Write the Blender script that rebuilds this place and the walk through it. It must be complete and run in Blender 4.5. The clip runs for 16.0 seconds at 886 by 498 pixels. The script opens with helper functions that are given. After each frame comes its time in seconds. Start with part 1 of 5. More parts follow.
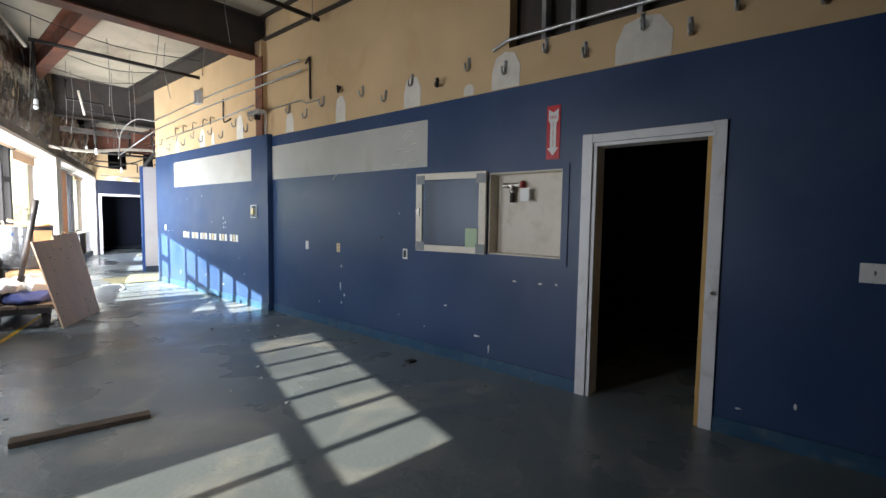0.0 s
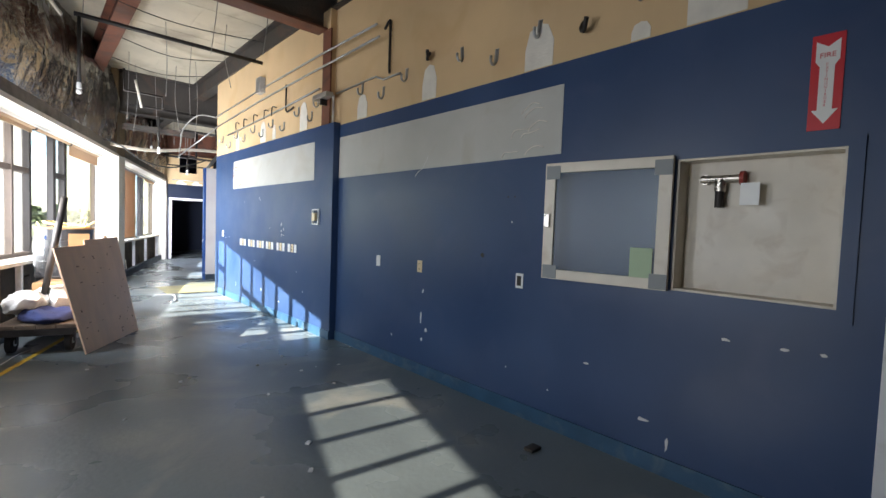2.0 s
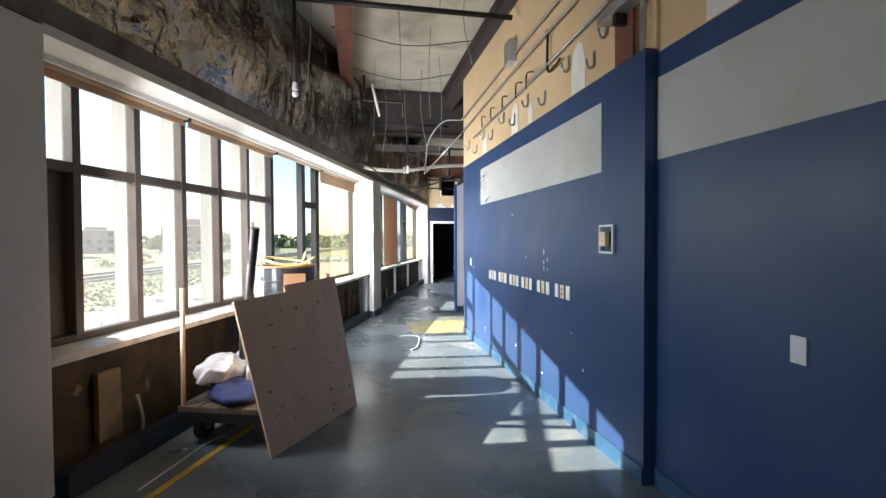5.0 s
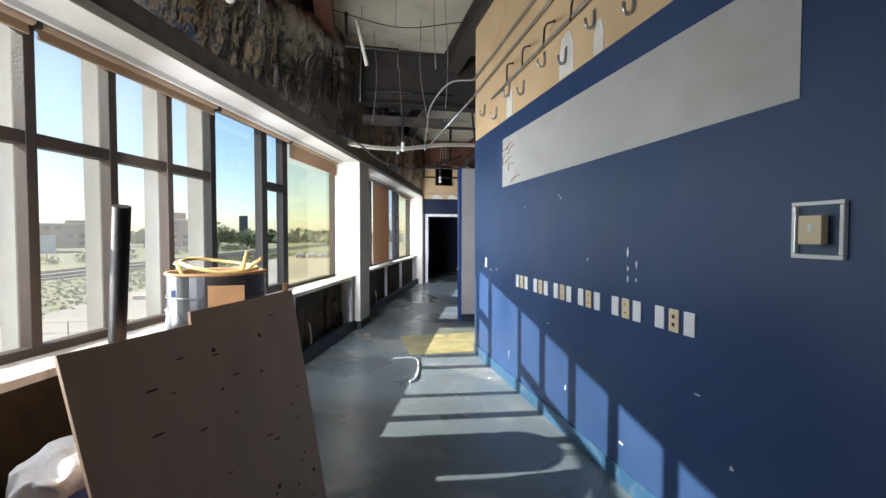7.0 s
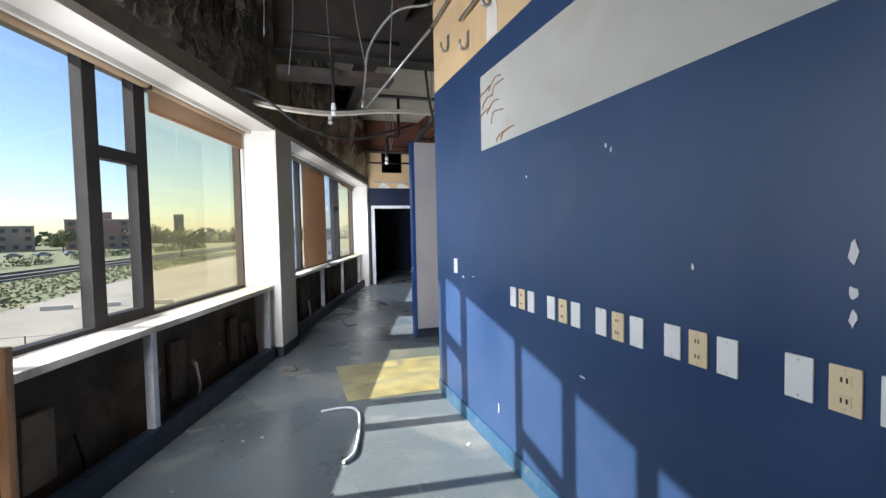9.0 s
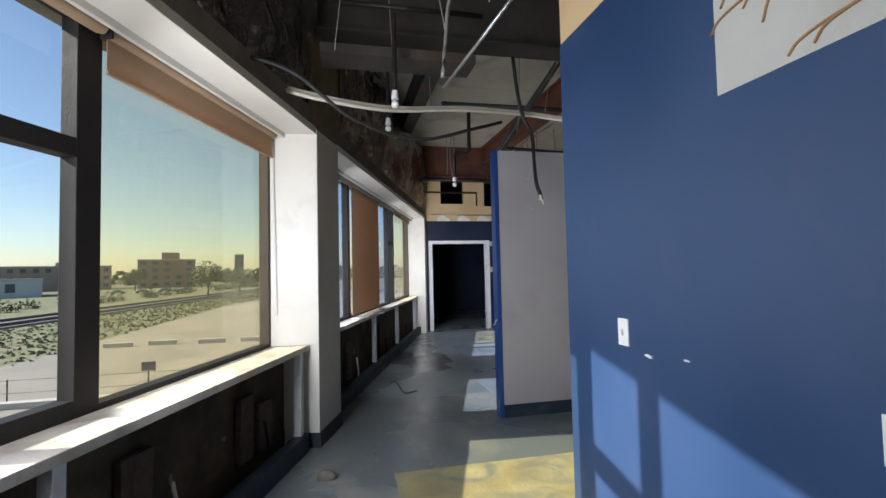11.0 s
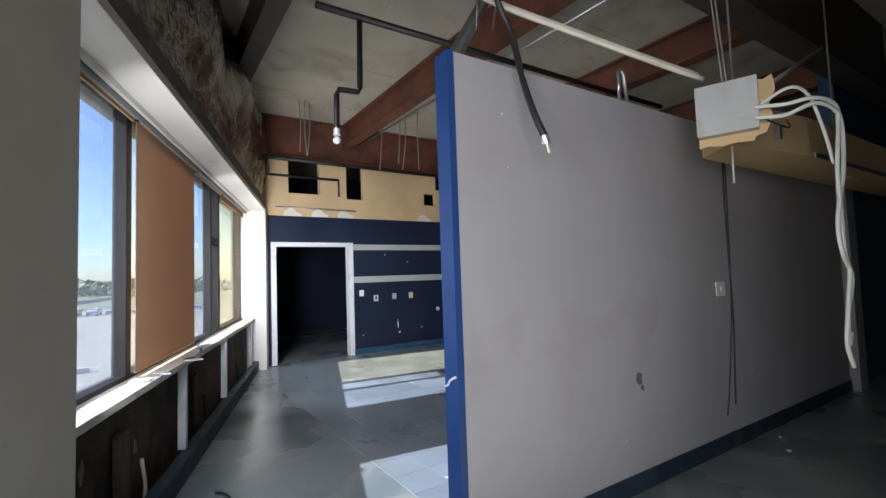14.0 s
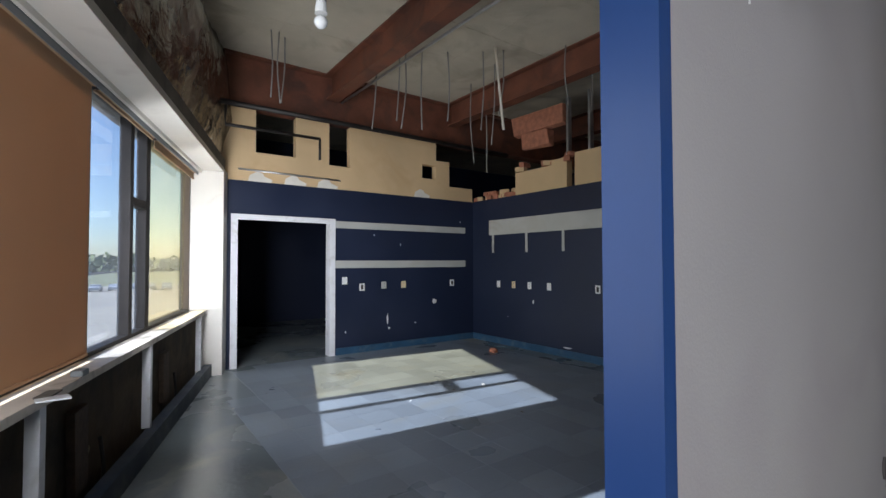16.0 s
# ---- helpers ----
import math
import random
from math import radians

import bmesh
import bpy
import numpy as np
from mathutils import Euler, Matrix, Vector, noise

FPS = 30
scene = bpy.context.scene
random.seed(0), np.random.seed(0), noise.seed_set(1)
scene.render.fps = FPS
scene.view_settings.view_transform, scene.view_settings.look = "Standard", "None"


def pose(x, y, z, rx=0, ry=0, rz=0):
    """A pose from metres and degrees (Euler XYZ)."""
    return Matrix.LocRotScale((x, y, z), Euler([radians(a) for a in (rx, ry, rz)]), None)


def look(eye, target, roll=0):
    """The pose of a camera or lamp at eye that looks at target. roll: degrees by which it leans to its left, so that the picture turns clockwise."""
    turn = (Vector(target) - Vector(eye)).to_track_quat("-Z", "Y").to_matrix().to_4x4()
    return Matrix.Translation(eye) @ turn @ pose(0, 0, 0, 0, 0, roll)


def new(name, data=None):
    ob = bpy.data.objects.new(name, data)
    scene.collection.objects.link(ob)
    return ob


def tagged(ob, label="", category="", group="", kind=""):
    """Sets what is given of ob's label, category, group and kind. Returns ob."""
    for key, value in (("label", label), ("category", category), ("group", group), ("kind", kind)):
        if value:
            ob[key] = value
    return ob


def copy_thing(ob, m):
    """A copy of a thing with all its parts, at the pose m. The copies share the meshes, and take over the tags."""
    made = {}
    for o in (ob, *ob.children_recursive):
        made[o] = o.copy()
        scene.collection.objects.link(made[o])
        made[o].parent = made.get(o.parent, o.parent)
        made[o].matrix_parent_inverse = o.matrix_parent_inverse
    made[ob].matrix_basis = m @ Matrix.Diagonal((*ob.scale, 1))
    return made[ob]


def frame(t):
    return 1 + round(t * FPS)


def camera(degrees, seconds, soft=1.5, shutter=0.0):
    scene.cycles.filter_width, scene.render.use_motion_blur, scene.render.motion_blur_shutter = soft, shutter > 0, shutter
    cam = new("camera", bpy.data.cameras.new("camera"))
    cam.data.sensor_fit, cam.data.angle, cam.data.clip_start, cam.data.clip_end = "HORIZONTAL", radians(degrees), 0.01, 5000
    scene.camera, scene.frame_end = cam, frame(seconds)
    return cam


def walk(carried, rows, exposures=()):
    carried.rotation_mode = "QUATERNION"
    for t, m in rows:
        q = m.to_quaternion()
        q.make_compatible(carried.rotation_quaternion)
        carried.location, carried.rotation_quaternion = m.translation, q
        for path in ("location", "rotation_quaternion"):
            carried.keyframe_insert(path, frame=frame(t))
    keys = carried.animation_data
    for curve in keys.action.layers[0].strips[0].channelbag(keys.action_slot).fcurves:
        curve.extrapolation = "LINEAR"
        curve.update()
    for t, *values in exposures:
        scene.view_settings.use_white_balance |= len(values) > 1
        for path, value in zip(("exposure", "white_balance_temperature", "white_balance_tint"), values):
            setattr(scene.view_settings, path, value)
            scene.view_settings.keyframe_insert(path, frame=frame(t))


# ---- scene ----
cam = camera(88.3, 16.0)
PATH = [
    (0, (0.263, -0.423, 1.462), (1.78, 0.872, 1.324), 0.8),
    (0.5, (0.479, -0.069, 1.457), (2.035, 1.18, 1.322), 2.5),
    (1, (0.65, 0.255, 1.469), (2.354, 1.29, 1.313), 2.9),
    (1.5, (0.881, 0.584, 1.441), (2.499, 1.754, 1.328), 1.5),
    (2, (1.053, 0.997, 1.441), (2.394, 2.478, 1.346), 2.1),
    (2.5, (1.295, 1.403, 1.487), (2.488, 3.005, 1.4), 1.6),
    (3, (1.494, 1.804, 1.458), (2.437, 3.567, 1.401), 0.8),
    (3.5, (1.674, 2.217, 1.526), (2.383, 4.088, 1.514), 1.3),
    (4, (1.783, 2.656, 1.526), (2.47, 4.535, 1.518), 1.1),
    (4.5, (1.92, 3.099, 1.495), (2.443, 5.029, 1.458), -0.4),
    (4.7, (1.99, 3.289, 1.525), (2.415, 5.243, 1.478), -0.5),
    (6.8, (2.169, 5.018, 1.491), (2.466, 6.995, 1.455), 0.1),
    (7, (2.172, 5.187, 1.5), (2.592, 7.141, 1.436), 0.0),
    (7.5, (2.3, 5.594, 1.476), (2.817, 7.524, 1.398), -1.3),
    (8, (2.405, 6.031, 1.506), (2.873, 7.974, 1.427), -1.3),
    (8.5, (2.449, 6.425, 1.501), (3.088, 8.318, 1.408), -0.9),
    (9, (2.534, 6.845, 1.472), (3.165, 8.741, 1.383), -1.2),
    (9.5, (2.57, 7.309, 1.512), (3.063, 9.247, 1.468), -0.5),
    (9.7, (2.579, 7.467, 1.507), (3.069, 9.406, 1.483), 0.3),
    (11.8, (2.606, 9.211, 1.447), (2.983, 11.172, 1.563), -2.5),
    (12, (2.605, 9.396, 1.446), (2.959, 11.361, 1.552), -2.2),
    (12.5, (2.594, 9.821, 1.464), (2.991, 11.776, 1.6), -1.4),
    (13, (2.583, 10.184, 1.488), (3.258, 12.061, 1.635), -2.0),
    (13.5, (2.685, 10.565, 1.451), (3.61, 12.332, 1.598), -3.8),
    (14, (2.785, 10.888, 1.465), (3.878, 12.559, 1.577), -1.9),
    (14.5, (2.865, 11.264, 1.464), (4.104, 12.832, 1.534), -1.5),
    (15, (3.036, 11.625, 1.437), (4.186, 13.257, 1.547), -0.8),
    (15.5, (3.199, 11.986, 1.486), (4.291, 13.659, 1.56), -0.1),
    (16, (3.324, 12.368, 1.465), (4.491, 13.991, 1.519), -0.1),
]
walk(cam, [(t, look(eye, target, roll)) for t, eye, target, roll in PATH], [(0, 3.05, 6200, 11), (1.5, 3.15, 6200, 11), (2.5, 2.6, 6200, 11), (3.5, 2.65, 6200, 11), (4.5, 2.45, 6100, 11), (7, 1.6, 6100, 11), (9, 1.5, 6100, 12), (12, 0.92, 6200, 12), (13, 1.15, 6200, 12), (14, 1.75, 6200, 12), (15, 1.75, 6200, 12), (16, 1.5, 6200, 12)])

# ---- world, sun ----
SUN_DIR = Vector((0.994, -0.11, -0.632)).normalized()      # the way the sunlight travels
world = bpy.data.worlds.new("sky")
scene.world = world
world.use_nodes = True
wn = world.node_tree.nodes
sky = wn.new("ShaderNodeTexSky")
sky.sky_type, sky.sun_disc = "NISHITA", False
sky.sun_elevation, sky.sun_rotation = math.radians(32.3), math.atan2(-SUN_DIR.x, -SUN_DIR.y)
sky.air_density, sky.dust_density = 1.0, 0.5
world.node_tree.links.new(sky.outputs[0], wn["Background"].inputs[0])
wn["Background"].inputs[1].default_value = 0.07
sun_data = bpy.data.lights.new("sun", "SUN")
sun_data.energy, sun_data.angle, sun_data.color = 5.0, math.radians(0.6), (1.0, 0.91, 0.80)
sun = new("sun", sun_data)
sun.rotation_euler = SUN_DIR.to_track_quat("-Z", "Y").to_euler()

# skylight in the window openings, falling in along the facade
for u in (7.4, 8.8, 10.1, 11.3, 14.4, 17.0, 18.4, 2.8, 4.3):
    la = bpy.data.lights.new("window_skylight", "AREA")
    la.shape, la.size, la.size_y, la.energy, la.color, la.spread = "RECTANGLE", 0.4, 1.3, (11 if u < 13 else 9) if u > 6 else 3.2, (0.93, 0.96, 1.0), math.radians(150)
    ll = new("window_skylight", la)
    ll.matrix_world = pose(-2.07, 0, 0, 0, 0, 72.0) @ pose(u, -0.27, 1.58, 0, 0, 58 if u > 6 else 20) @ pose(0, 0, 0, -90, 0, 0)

# ---- materials ----
RNG = random.Random(7)


def material(name, base, rough=0.6, metal=0.0, vary=0.15, scale=4.0, bump=0.05, fine=60.0, stain=None, stain_scale=1.2,
             stain_amount=0.0, spec=0.5, rough_vary=0.1, stretch=(1, 1, 1), second=None):
    """A procedural surface: base colour with a broad and a fine variation, stains, bump and uneven gloss."""
    m = bpy.data.materials.new(name)
    m.use_nodes = True
    nt = m.node_tree
    n, l = nt.nodes, nt.links
    b = n["Principled BSDF"]
    tc = n.new("ShaderNodeTexCoord")
    mp = n.new("ShaderNodeMapping")
    mp.inputs["Scale"].default_value = stretch
    geo = n.new("ShaderNodeNewGeometry")
    l.new(geo.outputs["Position"], mp.inputs["Vector"])

    def noise_tex(s, detail, dist=0.0):
        t = n.new("ShaderNodeTexNoise")
        t.inputs["Scale"].default_value, t.inputs["Detail"].default_value, t.inputs["Distortion"].default_value = s, detail, dist
        l.new(mp.outputs[0], t.inputs["Vector"])
        return t

    def ramp(src, lo, hi, a=0.0, c=1.0):
        r = n.new("ShaderNodeMapRange")
        r.inputs[1].default_value, r.inputs[2].default_value, r.inputs[3].default_value, r.inputs[4].default_value = lo, hi, a, c
        l.new(src, r.inputs[0])
        return r.outputs[0]

    def mix(f, a, c):
        x = n.new("ShaderNodeMix")
        x.data_type = "RGBA"
        for sock, v in ((x.inputs[0], f), (x.inputs[6], a), (x.inputs[7], c)):
            if isinstance(v, tuple):
                sock.default_value = (*v, 1)
            elif isinstance(v, float):
                sock.default_value = v
            else:
                l.new(v, sock)
        return x.outputs[2]

    big, small = noise_tex(scale, 5), noise_tex(fine, 6)
    dark = tuple(c * (1 - vary) for c in base)
    light = tuple(min(1, c * (1 + vary)) for c in base)
    col = mix(ramp(big.outputs[0], 0.3, 0.7), dark, light)
    if second:
        s2 = noise_tex(scale * 0.45, 4, 0.6)
        col = mix(ramp(s2.outputs[0], 0.35, 0.68), col, second)
    col = mix(ramp(small.outputs[0], 0.35, 0.75, 0.0, 0.35 * min(1, vary * 3)), col, dark)
    if stain and stain_amount > 0:
        st = noise_tex(stain_scale, 8, 1.0)
        col = mix(ramp(st.outputs[0], 0.60 - 0.25 * stain_amount, 0.84 - 0.15 * stain_amount, 0.0, 0.9), col, stain)
    l.new(col, b.inputs["Base Color"])
    b.inputs["Metallic"].default_value = metal
    b.inputs["Specular IOR Level"].default_value = spec
    l.new(ramp(big.outputs[0], 0.3, 0.7, max(0.02, rough - rough_vary), min(1, rough + rough_vary)), b.inputs["Roughness"])
    if bump > 0:
        bp = n.new("ShaderNodeBump")
        bp.inputs["Strength"].default_value, bp.inputs["Distance"].default_value = min(1.0, bump * 4), 0.01
        l.new(small.outputs[0], bp.inputs["Height"])
        l.new(bp.outputs[0], b.inputs["Normal"])
    return m


def glass_material(name, tint, haze=0.0, haze_colour=(0.8, 0.8, 0.75)):
    m = bpy.data.materials.new(name)
    m.use_nodes = True
    n, l = m.node_tree.nodes, m.node_tree.links
    n.remove(n["Principled BSDF"])
    tr, gl, mx, fr = n.new("ShaderNodeBsdfTransparent"), n.new("ShaderNodeBsdfGlossy"), n.new("ShaderNodeMixShader"), n.new("ShaderNodeLayerWeight")
    pw, ml = n.new("ShaderNodeMath"), n.new("ShaderNodeMath")
    pw.operation, ml.operation = "POWER", "MULTIPLY_ADD"
    pw.inputs[1].default_value, ml.inputs[1].default_value, ml.inputs[2].default_value = 5.0, 0.6, 0.025
    l.new(fr.outputs["Facing"], pw.inputs[0]), l.new(pw.outputs[0], ml.inputs[0])
    tr.inputs[0].default_value, gl.inputs["Roughness"].default_value = (*tint, 1), 0.02
    l.new(ml.outputs[0], mx.inputs[0]), l.new(tr.outputs[0], mx.inputs[1]), l.new(gl.outputs[0], mx.inputs[2])
    last = mx
    if haze > 0:
        df, m2 = n.new("ShaderNodeBsdfTranslucent"), n.new("ShaderNodeMixShader")
        ns, rp = n.new("ShaderNodeTexNoise"), n.new("ShaderNodeMapRange")
        ns.inputs["Scale"].default_value, ns.inputs["Detail"].default_value = 1.7, 6
        rp.inputs[1].default_value, rp.inputs[2].default_value, rp.inputs[3].default_value, rp.inputs[4].default_value = 0.3, 0.75, haze * 0.6, haze * 1.4
        l.new(ns.outputs[0], rp.inputs[0])
        df.inputs[0].default_value = (*haze_colour, 1)
        l.new(rp.outputs[0], m2.inputs[0]), l.new(mx.outputs[0], m2.inputs[1]), l.new(df.outputs[0], m2.inputs[2])
        last = m2
    l.new(last.outputs[0], n["Material Output"].inputs[0])
    return m


BLUE = material("blue paint", (0.026, 0.057, 0.138), 0.42, vary=0.10, scale=1.5, bump=0.012, fine=180, stain=(0.042, 0.068, 0.15), stain_scale=2.3, stain_amount=0.25)
BRIGHT_BLUE = material("bright blue paint", (0.022, 0.060, 0.20), 0.38, vary=0.10, scale=2, bump=0.008, fine=150)
NAVY = material("navy paint and dark closing walls", (0.011, 0.018, 0.045), 0.5, vary=0.12, scale=1.5, bump=0.03, fine=160)
BASE_BLUE = material("blue base", (0.030, 0.085, 0.155), 0.4, vary=0.2, scale=5, bump=0.03, fine=80, stain=(0.12, 0.16, 0.19), stain_scale=7, stain_amount=0.25)
BASE_DARK = material("dark base", (0.018, 0.03, 0.05), 0.5, vary=0.2, scale=5, bump=0.03, fine=80, stain=(0.07, 0.07, 0.06), stain_scale=6, stain_amount=0.3)
TAN = material("bare drywall", (0.63, 0.45, 0.25), 0.85, vary=0.10, scale=1.2, bump=0.04, fine=90, stain=(0.55, 0.36, 0.18), stain_scale=1.5, stain_amount=0.35)
PLASTER = material("white plaster patch", (0.72, 0.68, 0.60), 0.9, vary=0.08, scale=8, bump=0.08, fine=70)
GREY_PANEL = material("bare primer panel", (0.46, 0.46, 0.43), 0.75, vary=0.08, scale=2, bump=0.04, fine=80, stain=(0.40, 0.37, 0.31), stain_scale=2, stain_amount=0.3)
GREY_WALL = material("grey paint", (0.378, 0.360, 0.370), 0.55, vary=0.05, scale=1.2, bump=0.03, fine=150, stain=(0.34, 0.31, 0.33), stain_scale=1.7, stain_amount=0.25)
CREAM = material("cream paint", (0.74, 0.70, 0.63), 0.45, vary=0.06, scale=2.5, bump=0.03, fine=110, stain=(0.60, 0.55, 0.48), stain_scale=3.0, stain_amount=0.06)
SILL = material("worn sill paint", (0.70, 0.63, 0.54), 0.5, vary=0.12, scale=5, bump=0.06, fine=90, stain=(0.36, 0.30, 0.24), stain_scale=6, stain_amount=0.35)
WHITE = material("white door paint", (0.74, 0.74, 0.76), 0.4, vary=0.06, scale=5, bump=0.03, fine=90, stain=(0.5, 0.48, 0.45), stain_scale=6, stain_amount=0.2)
OAK = material("bare yellow wood", (0.55, 0.33, 0.10), 0.55, vary=0.2, scale=6, bump=0.05, fine=60, stretch=(6, 6, 0.5))
FLOOR = material("worn floor tile", (0.172, 0.198, 0.206), 0.30, vary=0.22, scale=0.9, bump=0.05, fine=26, stain=(0.38, 0.36, 0.31), stain_scale=1.1, stain_amount=0.32, rough_vary=0.16, second=(0.125, 0.152, 0.162))
GLUE = material("old adhesive", (0.42, 0.37, 0.19), 0.6, vary=0.3, scale=3, bump=0.06, fine=40, stain=(0.17, 0.20, 0.19), stain_scale=3, stain_amount=0.6)
CONCRETE = material("deck concrete", (0.50, 0.45, 0.35), 0.9, vary=0.14, scale=1.4, bump=0.12, fine=30, stain=(0.24, 0.20, 0.15), stain_scale=1.1, stain_amount=0.35)
STEEL = material("primed red steel", (0.17, 0.062, 0.035), 0.6, vary=0.3, scale=3, bump=0.08, fine=40, stain=(0.05, 0.03, 0.025), stain_scale=2.2, stain_amount=0.5)
DARK_STEEL_VOID = material("sooty steel and dark void", (0.05, 0.042, 0.036), 0.7, vary=0.3, scale=3, bump=0.08, fine=40, stain=(0.11, 0.06, 0.04), stain_scale=2, stain_amount=0.3)
FOIL = material("foil facing", (0.34, 0.34, 0.33), 0.22, metal=0.95, vary=0.5, scale=2.2, bump=0.0, fine=22, stain=(0.12, 0.09, 0.06), stain_scale=1.6, stain_amount=0.55, stretch=(1, 1, 0.6))
fn, fl = FOIL.node_tree.nodes, FOIL.node_tree.links
geo_f, last_bump = fn.new("ShaderNodeNewGeometry"), None
for size, deep in ((5.0, 0.05), (13.0, 0.02), (34.0, 0.006)):        # sharp creases at three sizes
    tex = fn.new("ShaderNodeTexNoise")
    tex.noise_type = "RIDGED_MULTIFRACTAL"
    tex.inputs["Scale"].default_value, tex.inputs["Detail"].default_value, tex.inputs["Distortion"].default_value = size, 2, 0.8
    bmp = fn.new("ShaderNodeBump")
    bmp.inputs["Strength"].default_value, bmp.inputs["Distance"].default_value = 0.7, deep
    fl.new(geo_f.outputs["Position"], tex.inputs["Vector"]), fl.new(tex.outputs[0], bmp.inputs["Height"])
    if last_bump:
        fl.new(last_bump.outputs[0], bmp.inputs["Normal"])
    last_bump = bmp
fl.new(last_bump.outputs[0], fn["Principled BSDF"].inputs["Normal"])
LINTEL = material("dusty lintel", (0.20, 0.18, 0.15), 0.9, vary=0.25, scale=5, bump=0.12, fine=30, stain=(0.09, 0.08, 0.07), stain_scale=3, stain_amount=0.5)
KRAFT = material("brown wrapped column", (0.24, 0.18, 0.11), 0.85, vary=0.2, scale=3, bump=0.1, fine=30, stain=(0.10, 0.08, 0.06), stain_scale=2.5, stain_amount=0.5)
DIRTY = material("stripped spandrel", (0.075, 0.056, 0.036), 0.9, vary=0.5, scale=3, bump=0.2, fine=14, stain=(0.02, 0.017, 0.014), stain_scale=2.4, stain_amount=0.7, second=(0.13, 0.09, 0.05))
FRAME = material("dark bronze frame", (0.022, 0.019, 0.018), 0.6, spec=0.25, vary=0.2, scale=6, bump=0.03, fine=80)
FRAME_BROWN = material("brown timber frame", (0.055, 0.038, 0.027), 0.6, vary=0.25, scale=6, bump=0.05, fine=70)
FIN = material("outer concrete fin", (0.34, 0.33, 0.30), 0.85, vary=0.1, scale=3, bump=0.05, fine=60)
BLIND = material("tan roller fabric", (0.46, 0.32, 0.20), 0.85, vary=0.06, scale=2, bump=0.05, fine=220)
VALANCE = material("grey valance", (0.22, 0.235, 0.24), 0.5, vary=0.1, scale=3, bump=0.02, fine=90)
PLY = material("plywood", (0.62, 0.42, 0.27), 0.7, vary=0.12, scale=2.5, bump=0.05, fine=60, stretch=(2, 2, 0.5), stain=(0.54, 0.37, 0.26), stain_scale=2.5, stain_amount=0.3)
KNOT = material("dark knot", (0.12, 0.06, 0.03), 0.7, vary=0.3, scale=20, bump=0.03)
TIMBER = material("dark old timber", (0.11, 0.075, 0.05), 0.8, vary=0.35, scale=5, bump=0.15, fine=50, stretch=(1, 6, 4), stain=(0.04, 0.03, 0.025), stain_scale=3, stain_amount=0.5)
PALE_TIMBER = material("pale timber", (0.42, 0.28, 0.16), 0.7, vary=0.25, scale=5, bump=0.08, fine=50, stretch=(4, 4, 0.6))
IRON = material("black pipe", (0.035, 0.03, 0.028), 0.5, metal=0.5, vary=0.3, scale=6, bump=0.05)
GALV = material("galvanised steel", (0.52, 0.53, 0.54), 0.38, metal=0.9, vary=0.15, scale=8, bump=0.03, fine=60)
PIPE_WRAP = material("white pipe wrap", (0.68, 0.62, 0.52), 0.7, vary=0.12, scale=6, bump=0.05, fine=50)
CABLE_WHITE = material("white cable", (0.72, 0.72, 0.70), 0.45, vary=0.06, bump=0.0)
CABLE_BLACK = material("black cable", (0.02, 0.02, 0.02), 0.5, vary=0.1, bump=0.0)
CABLE_GREY = material("grey wire", (0.30, 0.29, 0.27), 0.5, metal=0.4, vary=0.1, bump=0.0)
PLASTIC = material("white plastic", (0.78, 0.78, 0.76), 0.35, vary=0.04, bump=0.0)
IVORY = material("ivory plastic", (0.72, 0.58, 0.36), 0.4, vary=0.05, bump=0.0)
SLOT = material("dark slot", (0.03, 0.025, 0.02), 0.6, vary=0.1, bump=0.0)
BOX_GREY = material("grey enamel box", (0.48, 0.48, 0.48), 0.5, vary=0.06, scale=4, bump=0.02, stain=(0.36, 0.35, 0.33), stain_scale=4, stain_amount=0.2)
RED = material("red sign", (0.55, 0.02, 0.03), 0.4, vary=0.05, bump=0.0)
BRASS = material("tarnished chrome", (0.45, 0.42, 0.38), 0.3, metal=0.9, vary=0.2, scale=20, bump=0.02)
CAB_CREAM = material("cabinet enamel", (0.66, 0.60, 0.50), 0.4, vary=0.06, scale=5, bump=0.02, stain=(0.5, 0.42, 0.32), stain_scale=6, stain_amount=0.2)
YELLOW = material("yellow tape", (0.62, 0.42, 0.03), 0.55, vary=0.2, scale=8, bump=0.05, stain=(0.2, 0.15, 0.05), stain_scale=9, stain_amount=0.35)
DRUM = material("black drum", (0.022, 0.022, 0.024), 0.3, vary=0.3, scale=4, bump=0.02)
FILM = glass_material("clear stretch film", (0.86, 0.87, 0.87), 0.22, (0.8, 0.8, 0.8))
CARDBOARD = material("cardboard", (0.32, 0.18, 0.08), 0.85, vary=0.15, scale=5, bump=0.04)
YELLOW_HOSE = material("yellow hose", (0.66, 0.46, 0.16), 0.5, vary=0.15, bump=0.02)
CLOTH_BLUE = material("blue moving blanket", (0.03, 0.04, 0.12), 0.95, vary=0.25, scale=8, bump=0.2, fine=70)
CLOTH_GREY = material("pale plastic sack", (0.40, 0.38, 0.36), 0.5, vary=0.2, scale=7, bump=0.15, fine=40)
RUBBER = material("rubber wheel", (0.035, 0.03, 0.028), 0.7, vary=0.2, scale=10, bump=0.05)
BRICK = material("red brick", (0.42, 0.17, 0.10), 0.9, vary=0.25, scale=14, bump=0.15, fine=60)
DUST = material("pale chip", (0.66, 0.66, 0.66), 0.9, vary=0.1, scale=30, bump=0.05)
SMUDGE = material("dark smudge", (0.12, 0.11, 0.11), 0.9, vary=0.2, scale=30, bump=0.05)
COPPER_RED = material("red valve wheel", (0.30, 0.04, 0.03), 0.5, vary=0.1, bump=0.0)
